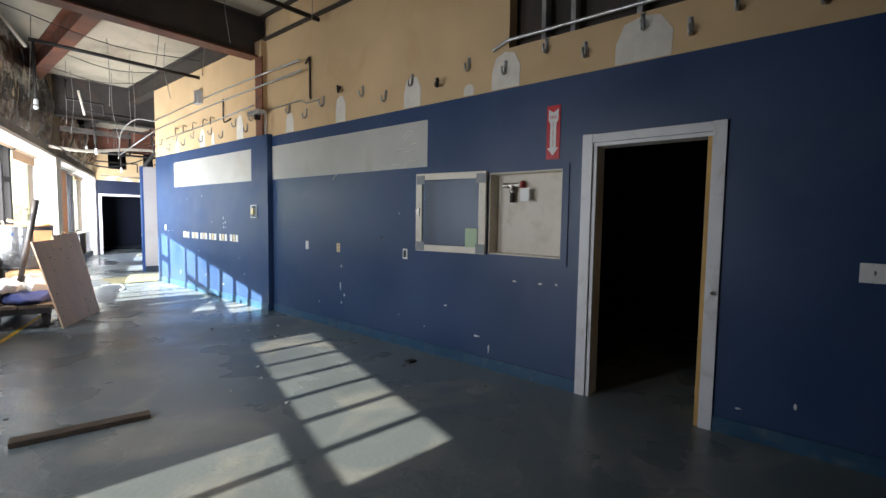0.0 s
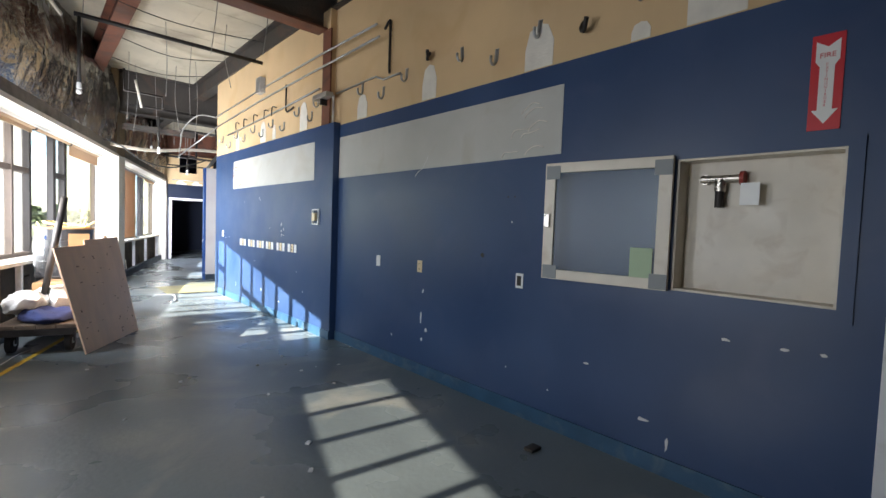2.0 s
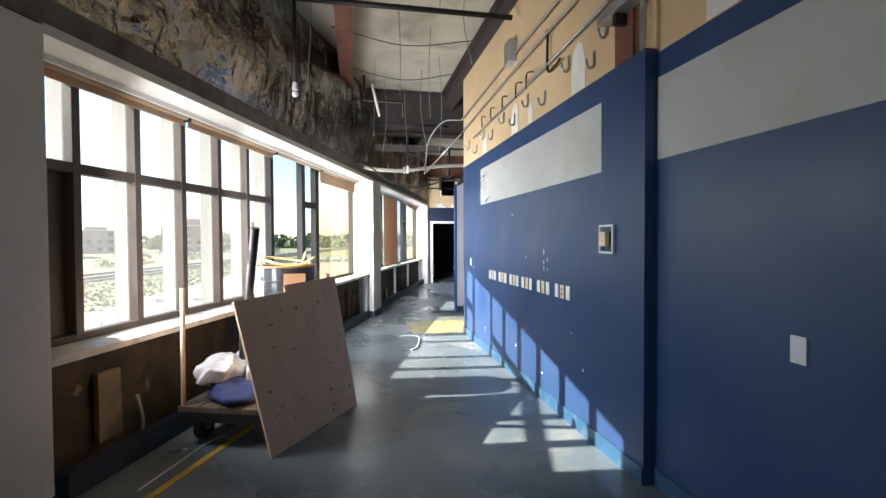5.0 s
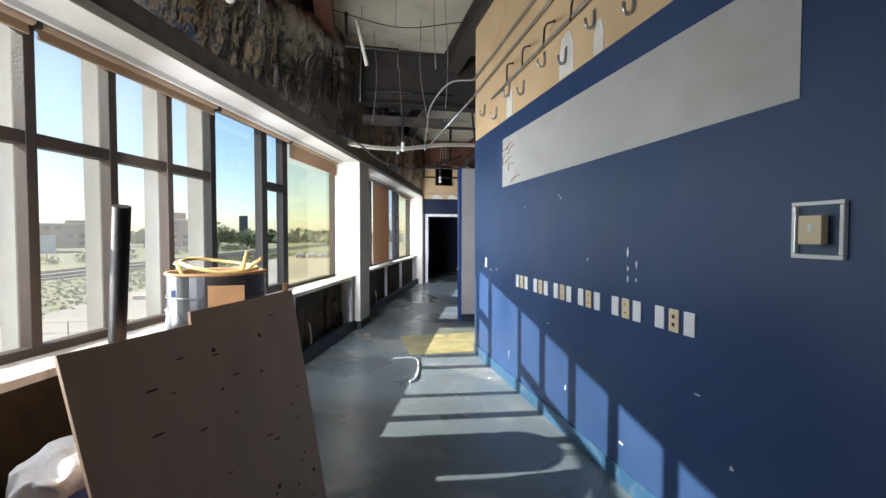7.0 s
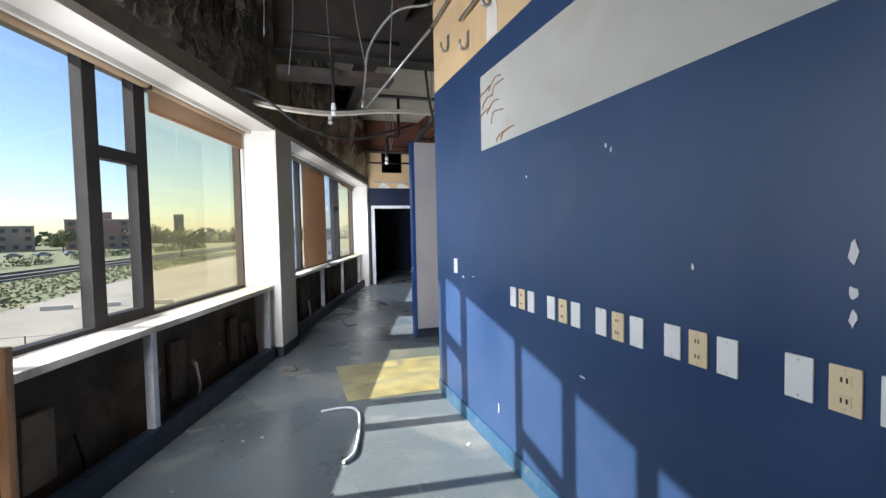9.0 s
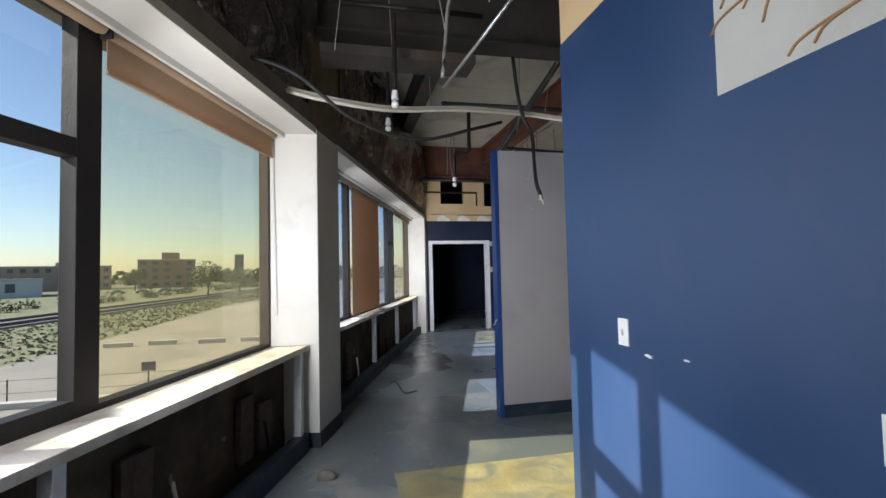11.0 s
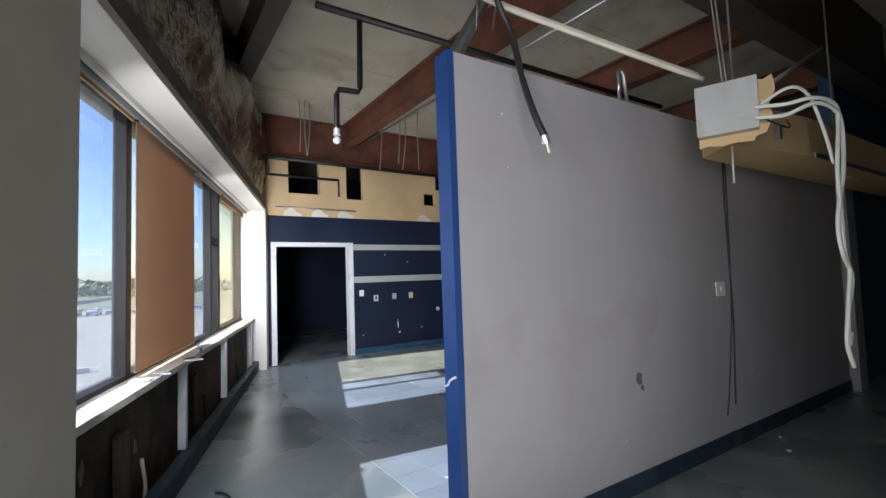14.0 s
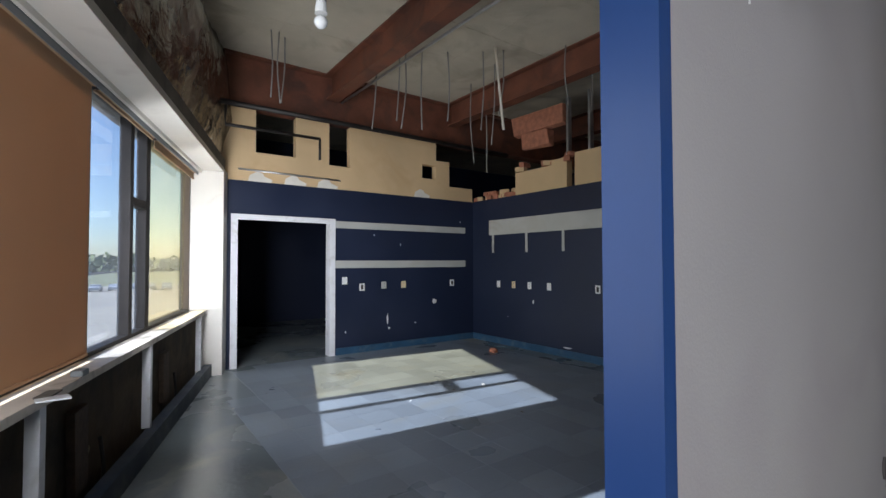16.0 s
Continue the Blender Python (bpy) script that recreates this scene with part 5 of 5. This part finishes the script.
pipe("thin_rod", [(6.05, 12.33, 2.26), (6.0, 12.31, 2.0)], 0.006, CABLE_WHITE, "short white tie hanging under the soffit", "tie")
pipe("white_conduit", [(6.2, 12.4, 2.53), (8.4, 12.5, 3.58)], 0.02, CABLE_WHITE, "white conduit rising behind the box", "conduit")
pipe("u_hook", [(5.60, 12.84, 2.632), (5.60, 12.84, 2.86), (5.63, 12.84, 2.90), (5.66, 12.84, 2.86), (5.69, 12.84, 2.632)], 0.013, GALV, "galvanised hairpin hook standing on the partition", "hook")
# tape stuck on the blue partition end
pipe("tape_scrap", [(4.085, 12.80, 0.95), (4.08, 12.84, 0.93), (4.084, 12.87, 0.90), (4.082, 12.9, 0.89)], 0.006, DUST, "torn white tape stuck on the blue wall end", "tape", True)

# hanging rods and wires under the deck
rr = random.Random(21)
for x, y, z in ((5.0, 18.3, 3.5), (5.1, 18.4, 3.55), (4.9, 18.3, 3.55), (6.5, 17.8, 3.4), (6.65, 17.9, 3.35), (6.8, 17.7, 3.3), (7.1, 17.5, 3.45), (7.5, 17.2, 3.3), (7.7, 17.0, 3.5), (7.9, 17.4, 3.2), (8.3, 16.4, 3.6), (8.6, 16.2, 3.5), (6.4, 18.3, 3.4), (8.1, 18.2, 3.1), (8.5, 18.3, 3.0)):
    pipe("hanger_wire", [(x, y, DECK), (x + rr.uniform(-.03, .03), y, (z + DECK) / 2), (x + rr.uniform(-.06, .06), y + rr.uniform(-.05, .05), z)], 0.010, CABLE_GREY, "bent grey hanger wire under the deck", "wire", True, 5)
for x, y, z in ((2.6, 9.2, 3.3), (3.1, 9.8, 3.2), (3.3, 8.6, 3.5), (2.4, 11.2, 3.2), (3.2, 11.4, 3.0), (2.9, 7.6, 3.6), (3.4, 10.8, 2.9), (2.8, 5.2, 3.5), (3.2, 4.0, 3.6), (1.6, 9.0, 3.2), (2.6, 11.9, 3.1), (3.4, 7.2, 3.6), (3.0, 12.3, 3.0), (3.6, 13.6, 3.2), (5.0, 13.4, 3.3), (4.4, 12.9, 2.9)):
    pipe("hanger_wire", [(x, y, DECK), (x + rr.uniform(-.04, .04), y, (z + DECK) / 2), (x + rr.uniform(-.1, .1), y + rr.uniform(-.06, .06), z)], 0.005, CABLE_GREY, "thin hanger wire under the deck", "wire", True, 5)
for x0, y0, x1, y1, z in ((1.0, 7.4, 3.6, 7.9, 4.0), (1.8, 9.3, 3.6, 9.5, 4.1), (2.0, 10.9, 3.7, 11.0, 4.2)):
    pipe("stray_wire", [(x0, y0, z), ((x0 + x1) / 2, (y0 + y1) / 2, z - 0.12), (x1, y1, z + 0.05)], 0.006, CABLE_BLACK, "thin black wire slung under the deck", "wire", True, 5)
for pts in ([(0.9, 5.2, 4.2), (1.2, 5.6, 3.75)], [(1.9, 4.4, 4.3), (2.1, 4.6, 3.9)], [(1.0, 7.0, 3.8), (1.3, 7.3, 3.5)], [(2.3, 9.8, 3.6), (2.4, 9.9, 3.2)], [(7.55, 17.0, 4.42), (7.7, 17.0, 3.3)]):
    pipe("broken_tube", pts, 0.018, PIPE_WRAP, "broken pale tube hanging under the deck", "tube")
pipe("flex_conduit", [(3.74, 10.72, 3.42), (3.5, 11.0, 3.45), (3.3, 11.2, 3.2), (3.25, 11.2, 2.9), (3.2, 11.1, 2.6)], 0.012, CABLE_GREY, "grey flexible conduit looping from the wall end", "conduit", True)
pipe("conduit", [(3.74, 10.7, 3.2), (3.3, 11.5, 2.7)], 0.012, GALV, "bent conduit beyond the wall end", "conduit")


def bulb(x, y, z, top):
    b = root("pendant_bulb", (x, y, z), "bare bulb on a pipe under the deck", "bulb", "bare bulbs under the deck")
    part("stem", cyl(bmesh.new(), (0, 0, 0.08), (0, 0, top - z), 0.018, seg=8), IRON, b)
    part("holder", cyl(bmesh.new(), (0, 0, 0.02), (0, 0, 0.09), 0.03, 0.022), PLASTIC, b)
    bm = bmesh.new()
    bmesh.ops.create_uvsphere(bm, u_segments=12, v_segments=8, radius=0.032, matrix=Matrix.Translation((0, 0, -0.02)))
    for f in bm.faces:
        f.smooth = True
    part("globe", bm, BULB, b)


bulb(3.03, 12.06, 2.79, 3.5)
bulb(4.095, 14.42, 2.61, 2.70)
bulb(3.09, 13.2, 2.95, 3.6)
bulb(1.5, 8.2, 2.95, 3.2)
# rubble on the torn walls
rr = random.Random(5)
for k in range(26):
    y = rr.uniform(18.2, 19.1) if k < 16 else rr.uniform(16.9, 18.2)
    bm = crumple(boxes((-0.09, -0.05, 0, 0.09, 0.05, 0.08), bevel=0.01), 0.02, 9, k)
    thing("brick_piece", bm, BRICK if k % 3 else TAN, "broken brick piece on the torn wall top", "rubble", "rubble on the torn wall", m=pose(8.98 + rr.uniform(-0.03, 0.05), y, 2.6 + (0.07 if k % 4 == 0 else 0.0) + (0.4 if 16.9 < y < 18.0 else 0), 0, 0, rr.uniform(0, 180)))
setting("brick_remnant", crumple(boxes((8.95, 17.3, 3.35, 9.1, 17.9, 3.62), (8.95, 17.0, 3.62, 9.1, 18.1, 3.95), bevel=0.02), 0.05, 4, 3), BRICK, "remnant of red brickwork above the wall", "brickwork")
for y in (16.9, 16.5, 16.1, 15.7):
    setting("metal_stud", boxes((8.96, y, 3.0, 9.04, y + 0.04, 4.0)), GALV, "galvanised stud in the broken wall", "stud")

# ---- loose things ----
bm = bmesh.new()
BL, BR, TL, TR, NO = Vector((1.477, 6.864, 0.002)), Vector((2.061, 7.809, 0.002)), Vector((1.245, 6.93, 1.10)), Vector((1.84, 8.03, 1.165)), Vector((1.52, 7.385, 1.105))
ACROSS = (BR - BL).normalized()
UPWARD = ((TL + TR) / 2 - (BL + BR) / 2)
UPWARD -= ACROSS * UPWARD.dot(ACROSS)
UPWARD.normalize()
TL, TR, NO = [BL + ACROSS * (p - BL).dot(ACROSS) + UPWARD * (p - BL).dot(UPWARD) for p in (TL, TR, NO)]
NU = NO + (TR - NO).normalized() * 0.01 + (TL - BL).normalized() * 0.055
nrm = (BR - BL).cross(TL - BL).normalized() * 0.016
front = [bm.verts.new(p) for p in (BL, BR, TR, NU, NO, TL)]
back = [bm.verts.new(p + (nrm if nrm.x < 0 else -nrm)) for p in (BL, BR, TR, NU, NO, TL)]
bm.faces.new(front), bm.faces.new(back[::-1])
for i in range(6):
    bm.faces.new((front[i], front[(i + 1) % 6], back[(i + 1) % 6], back[i]))
ply = thing("plywood_sheet", bm, PLY, "pale knotty plywood sheet leaning on the loaded cart", "plywood sheet")
rr = random.Random(9)
out = (-nrm if nrm.x < 0 else nrm).normalized()
for k in range(34):
    s, t = rr.uniform(0.06, 0.94), rr.uniform(0.06, 0.92)
    p = BL.lerp(BR, s).lerp(TL.lerp(TR, s), t) + out * 0.001
    n, w, h = 8, *rr.choice(((0.045, 0.004), (0.03, 0.003), (0.06, 0.005), (0.024, 0.012), (0.015, 0.007)))
    bm = bmesh.new()
    prism(bm, [(w * 0.5 * math.cos(6.283 * i / n), h * math.sin(6.283 * i / n)) for i in range(n)], 0, 0.0012)
    ex = (BR - BL).normalized()
    ey = out.cross(ex).normalized()
    bm.transform(Matrix(((ex.x, ey.x, out.x, p.x), (ex.y, ey.y, out.y, p.y), (ex.z, ey.z, out.z, p.z), (0, 0, 0, 1))))
    part("knot", bm, KNOT, ply)

# platform cart with its load (built along the facade)
CART = FACADE @ Matrix.Translation((7.70, -0.62, 0))
ct = root("platform_cart", (0, 0, 0), "old wooden platform cart with rusty posts and casters", "cart", m=CART)
for i in range(4):
    part("deck_plank", boxes((0, -0.52 + 0.165 * i, 0.27, 1.45, -0.52 + 0.165 * i + 0.158, 0.31), bevel=0.004), TIMBER, ct)
part("deck_frame", boxes((0.02, -0.5, 0.22, 1.43, -0.44, 0.27), (0.02, 0.06, 0.22, 1.43, 0.12, 0.27), (0.0, -0.5, 0.20, 0.06, 0.12, 0.27), (1.39, -0.5, 0.2, 1.45, 0.12, 0.27)), IRON, ct)
for x in (0.2, 1.25):
    for y in (-0.42, 0.06):
        wz = bmesh.new()
        cyl(wz, (x, y - 0.025, 0.10), (x, y + 0.025, 0.10), 0.10, seg=20)
        wh = part("wheel", wz, RUBBER, ct)
        part("hub", cyl(bmesh.new(), (x, y - 0.032, 0.10), (x, y + 0.032, 0.10), 0.035, seg=12), GALV, wh)
        part("caster_fork", boxes((x - 0.03, y - 0.045, 0.09, x + 0.03, y - 0.036, 0.21), (x - 0.03, y + 0.036, 0.09, x + 0.03, y + 0.045, 0.21), (x - 0.04, y - 0.045, 0.19, x + 0.04, y + 0.045, 0.22)), IRON, ct)
part("corner_post", cyl(bmesh.new(), (0.02, 0.10, 0.2), (0.03, 0.10, 1.17), 0.017, seg=10), PALE_TIMBER, ct, "pale wooden corner post")
part("corner_post", cyl(bmesh.new(), (1.455, -0.45, 0.2), (1.475, -0.445, 1.172), 0.019, seg=10), PALE_TIMBER, ct, "pale wooden corner post")
# dark pipe standing in the load
pipe("steel_pipe", [(1.12, 7.52, 0.32), (1.32, 7.2, 1.61)], 0.032, IRON, "dark steel pipe standing in the cart's load", "pipe", False, 14)


def heap(name, m, sx, sy, sz, mat, label, cat, seed, rough=0.05):
    bm = bmesh.new()
    bmesh.ops.create_icosphere(bm, subdivisions=4, radius=1)
    for v in bm.verts:
        v.co = Vector((v.co.x * sx, v.co.y * sy, max(0, v.co.z + 0.45) * sz))
    crumple(bm, rough, 6, seed)
    crumple(bm, rough * 0.5, 15, seed + 3)
    for f in bm.faces:
        f.smooth = True
    return thing(name, bm, mat, label, cat, m=m)


heap("moving_blanket", CART @ pose(0.42, -0.22, 0.31), 0.42, 0.26, 0.12, CLOTH_BLUE, "folded dark blue moving blanket on the cart", "blanket", 1)
heap("plastic_sack", CART @ pose(0.62, -0.2, 0.40), 0.34, 0.24, 0.16, CLOTH_GREY, "crumpled pale plastic sack on the cart", "sack", 2, 0.07)
heap("plastic_sack", CART @ pose(0.28, -0.05, 0.42), 0.22, 0.16, 0.13, CLOTH_GREY, "crumpled pale plastic sack on the cart", "sack", 5, 0.07)
cbx = thing("carton", boxes((-0.14, -0.11, 0, 0.14, 0.11, 0.13), bevel=0.006), CLOTH_GREY, "small pale carton tipped on the sacks", "carton", m=CART @ pose(0.38, -0.30, 0.46, 12, -18, 30))
thing("carton", boxes((-0.36, -0.28, 0, 0.30, 0.28, 0.34), bevel=0.006), CARDBOARD, "brown cardboard carton under the drum", "carton", m=CART @ pose(1.08, -0.20, 0.312, 0, 0, 3))
# drum
dr = root("drum", (1.37, 8.36, 0.66), "black open drum wrapped in clear stretch film", "drum")
bm = bmesh.new()
cyl(bm, (0, 0, 0), (0, 0, 0.60), 0.285, seg=40, caps=False)
cyl(bm, (0, 0, 0.02), (0, 0, 0.60), 0.27, seg=40, caps=False)
bmesh.ops.create_circle(bm, cap_ends=True, segments=40, radius=0.285)
bmesh.ops.create_circle(bm, cap_ends=True, segments=40, radius=0.27, matrix=Matrix.Translation((0, 0, 0.57)))
part("shell", bm, DRUM, dr)
bm = bmesh.new()
cyl(bm, (0, 0, 0.41), (0, 0, 0.603), 0.268, seg=40, caps=False)
bmesh.ops.create_circle(bm, cap_ends=True, segments=40, radius=0.268, matrix=Matrix.Translation((0, 0, 0.42)))
part("liner", bm, CARDBOARD, dr, "rusty orange-brown inside")
for z in (0.60, 0.02):
    ring = [(0.288 * math.cos(k * math.pi / 16), 0.288 * math.sin(k * math.pi / 16), z) for k in range(33)]
    part("rim", tube(bmesh.new(), ring, 0.010, seg=6, curved=False), CARDBOARD if z > 0.3 else IRON, dr)
for z in (0.20, 0.46):
    ring = [(0.287 * math.cos(k * math.pi / 16), 0.287 * math.sin(k * math.pi / 16), z) for k in range(33)]
    part("rolling_hoop", tube(bmesh.new(), ring, 0.007, seg=6, curved=False), DRUM, dr)
bm = bmesh.new()
nseg = 72
rings = []
for i in range(14):
    z = 0.12 + 0.02 * i
    rad = [0.293 + 0.007 * noise.noise(Vector((k * 0.9, z * 40, 1))) for k in range(nseg)]
    rings.append([bm.verts.new((rad[k] * math.cos(2 * math.pi * k / nseg), rad[k] * math.sin(2 * math.pi * k / nseg), z + 0.014 * math.sin(k * 0.4) + 0.01 * noise.noise(Vector((k * 0.5, z, 4))))) for k in range(nseg)])
for a, b in zip(rings, rings[1:]):
    for k in range(nseg):
        bm.faces.new((a[k], a[(k + 1) % nseg], b[(k + 1) % nseg], b[k]))
part("stretch_film", bm, FILM, dr, "crinkled clear stretch film")
part("label_sheet", boxes((0.02, -0.300, 0.30, 0.22, -0.294, 0.54)), CARDBOARD, dr, "brown cardboard label")
part("tape", boxes((-0.20, -0.222, 0.47, -0.16, -0.216, 0.51)), BRIGHT_BLUE, dr)
bm = bmesh.new()
tube(bm, [(0.10, -0.22, 0.60), (-0.08, -0.20, 0.64), (-0.20, -0.06, 0.67), (-0.16, 0.12, 0.68), (0.02, 0.20, 0.65), (0.18, 0.14, 0.63), (0.24, -0.02, 0.62), (0.16, -0.16, 0.61), (0.0, -0.20, 0.605)], 0.011, seg=8)
part("hose_coil", bm, YELLOW_HOSE, dr, "loose loop of yellow hose on top")
for pts in ([(0.12, -0.05, 0.45), (0.17, -0.10, 0.62), (0.21, -0.15, 0.74)], [(0.05, 0.05, 0.46), (0.18, -0.04, 0.61), (0.29, -0.12, 0.69)], [(-0.2, 0.1, 0.45), (-0.24, 0.05, 0.62), (-0.26, 0.03, 0.66)]):
    part("hose_end", tube(bmesh.new(), pts, 0.011, seg=8), YELLOW_HOSE, dr)

# dark board, tape lines, cable pieces and crumbs on the floor
bm = crumple(boxes((-0.37, -0.045, 0, 0.37, 0.045, 0.035), bevel=0.006), 0.008, 9, 4)
thing("wood_board", bm, TIMBER, "short dark weathered board lying on the floor", "board", m=pose(0.97, 3.32, 0.004, 0, 0, -12))


def strip(p, q, w, mat, name, label, cat):
    p, q = Vector((*p, 0)), Vector((*q, 0))
    dd = q - p
    return setting(name, boxes((0, -w / 2, 0.0015, dd.length, w / 2, 0.004)), mat, label, cat, m=pose(p.x, p.y, 0, 0, 0, math.degrees(math.atan2(dd.y, dd.x))))


strip((0.44, 6.32), (0.75, 6.20), 0.045, YELLOW, "floor_tape", "worn yellow tape on the floor", "tape")
strip((0.73, 6.21), (1.27, 7.60), 0.05, YELLOW, "floor_tape", "worn yellow tape on the floor", "tape")
strip((1.27, 7.60), (1.5, 8.2), 0.05, YELLOW, "floor_tape", "worn yellow tape on the floor", "tape")
thing("tape_roll", boxes((0.41, 6.30, 0, 0.46, 6.34, 0.06), bevel=0.004), YELLOW, "small yellow tape scrap at the pier", "tape")
pipe("floor_cable", [(2.72, 10.62, 0.012), (2.93, 10.62, 0.012), (3.0, 10.50, 0.014), (2.97, 10.2, 0.012), (2.90, 9.88, 0.014), (2.86, 9.78, 0.016), (2.80, 9.72, 0.014)], 0.012, CABLE_WHITE, "short white flexible conduit on the floor", "cable", True)
pipe("floor_wire", [(0.75, 6.6, 0.005), (0.85, 6.9, 0.005), (0.95, 7.2, 0.005), (1.05, 7.35, 0.005)], 0.005, CABLE_WHITE, "thin white wire on the floor", "wire", True)
heap("rubble_piece", pose(2.48, 11.9, 0), 0.07, 0.05, 0.05, LINTEL, "small lump of rubble on the floor", "rubble", 7, 0.02)
pipe("floor_stick", [(3.2, 14.5, 0.01), (3.25, 14.25, 0.06), (3.3, 13.9, 0.02), (3.45, 13.95, 0.02)], 0.008, CABLE_BLACK, "twisted black wire scrap on the floor", "wire", True)
heap("brick_scrap", pose(8.3, 17.9, 0), 0.08, 0.05, 0.05, BRICK, "broken red brick scrap on the floor", "rubble", 9, 0.02)
thing("floor_box_cap", boxes((-0.05, -0.035, 0, 0.05, 0.035, 0.02), bevel=0.006), SLOT, "small dark cap on the floor", "cap", m=pose(3.5, 2.75, 0.0))
thing("tape_measure", crumple(boxes((-0.04, -0.03, 0, 0.04, 0.03, 0.035), bevel=0.008), 0.004, 9), VALANCE, "small grey tin on the window sill", "tin", m=FACADE @ pose(16.4, -0.19, SILL_Z))
for k, (u, v) in enumerate(((16.0, 0.22), (15.4, 0.2), (15.2, 0.15), (15.9, 0.28))):
    thing("sill_scrap", crumple(boxes((-0.06, -0.03, 0, 0.06, 0.03, 0.008)), 0.01, 9, k), LINTEL if k == 0 else DUST, "flake of debris on the window sill", "debris", "debris on the sill", m=FACADE @ pose(u, -v, SILL_Z + 0.004, 0, 0, k * 40))
rr = random.Random(13)
for k in range(60):
    y = rr.uniform(1, 18.5)
    x = rr.uniform(max(0.6, -1.6 + 0.325 * y), 3.7 if y < 10.7 else (7.5 if y < 12.6 else 8.0))
    if abs(y - 12.86) < 0.15:
        continue
    s = rr.uniform(0.006, 0.02)
    thing("floor_crumb", crumple(boxes((-s, -s * 0.7, 0, s, s * 0.7, s * 0.6)), s * 0.3, 60, k), rr.choice((DUST, PLASTER, LINTEL, DUST)), "small crumb of plaster on the floor", "debris", "crumbs on the floor", m=pose(x, y, 0, 0, 0, rr.uniform(0, 180)))
# old glue where tiles were lifted by the wall end
setting("glue_patch", boxes((2.95, 10.78, 0.0015, 5.2, 11.85, 0.004)), GLUE, "yellowish old adhesive left on the floor", "floor patch")
# things under the sill
for u, v, h in ((7.5, 0.18, 0.62), (9.6, 0.16, 0.6), (10.3, 0.16, 0.55), (11.6, 0.15, 0.62), (12.6, 0.15, 0.6), (12.85, 0.17, 0.5), (15.0, 0.15, 0.6), (16.6, 0.15, 0.62), (18.4, 0.15, 0.6)):
    thing("spandrel_scrap", crumple(boxes((-0.09, -0.02, 0, 0.10, 0.02, h - 0.15), bevel=0.004), 0.02, 5, int(u * 10)), KRAFT if int(u * 10) % 2 else TIMBER, "torn board remnant under the window sill", "board", "remnants under the sill", m=FACADE @ pose(u, -0.11, 0.15))
    bm = bmesh.new()
    tube(bm, [(0, 0, 0), (0.02, -0.02, 0.15), (-0.02, -0.01, h * 0.6)], 0.012, seg=6)
    thing("pipe_stub", bm, PIPE_WRAP if int(u) % 2 else IRON, "short pipe stub under the window sill", "pipe stub", m=FACADE @ pose(u + 0.25, -0.13, 0.0))

rr = random.Random(31)
for k in range(46):
    u = rr.choice((rr.uniform(6.95, 8.4), rr.uniform(8.6, 13.1), rr.uniform(11.0, 13.1), rr.uniform(14.1, 19.3)))
    sz = rr.uniform(0.012, 0.035)
    depth = -0.10 - rr.uniform(0.0, 0.09)
    thing("spandrel_rubble", crumple(boxes((-sz, -sz * 0.8, 0, sz, sz * 0.8, sz), bevel=sz * 0.2), sz * 0.5, 30, k), rr.choice((LINTEL, PLASTER, KRAFT, TAN)), "lump of plaster rubble under the window sill", "rubble", "rubble under the sill", m=FACADE @ pose(u, depth, 0.0, 0, 0, rr.uniform(0, 180)))
for u in (7.3, 7.9, 9.3, 10.0, 11.4, 11.9, 12.4, 12.9, 14.6, 15.3, 16.8, 18.1):
    w, h = rr.uniform(0.02, 0.07), rr.uniform(0.02, 0.09)
    pts = [(w * rr.uniform(0.25, 1) * math.cos(0.7 * k), h * rr.uniform(0.25, 1) * math.sin(0.7 * k)) for k in range(9)]
    bm = prism(bmesh.new(), pts, 0, 0.004)
    bm.transform(pose(0, 0, 0, 90))
    setting("torn_paint", bm, rr.choice((LINTEL, KRAFT)), "torn paint and plaster left on the spandrel", "wall damage", m=FACADE @ pose(u, -0.08, rr.uniform(0.3, 0.55)))

# floor tiles of the far room, each a piece on the floor
TILE = material("vinyl tile", (0.205, 0.235, 0.27), 0.34, vary=0.12, scale=1.1, bump=0.04, fine=30, stain=(0.22, 0.22, 0.20), stain_scale=1.3, stain_amount=0.25)
tn, tl = TILE.node_tree.nodes, TILE.node_tree.links
bsdf = tn["Principled BSDF"]
info, hsv, rng_map = tn.new("ShaderNodeObjectInfo"), tn.new("ShaderNodeHueSaturation"), tn.new("ShaderNodeMapRange")
rng_map.inputs[3].default_value, rng_map.inputs[4].default_value = 0.86, 1.14
tl.new(info.outputs["Random"], rng_map.inputs[0])
tl.new(rng_map.outputs[0], hsv.inputs["Value"])
tl.new(bsdf.inputs["Base Color"].links[0].from_socket, hsv.inputs["Color"])
tl.new(hsv.outputs[0], bsdf.inputs["Base Color"])
floor_ob = bpy.data.objects["floor"]
bm = boxes((-0.1515, -0.1515, -0.001, 0.1515, 0.1515, 0.0025))
first = finish("floor_tile", bm, TILE)
first.parent = floor_ob
for i in range(14):
    for j in range(20):
        x, y = 4.45 + 0.3055 * i, 13.2 + 0.3055 * j
        if x < -2.07 + 0.3249 * y + 0.75:
            continue
        ob = first if first.location.x == 0 else new("floor_tile", first.data)
        ob.parent = floor_ob
        ob.location = (x, y, 0.0)
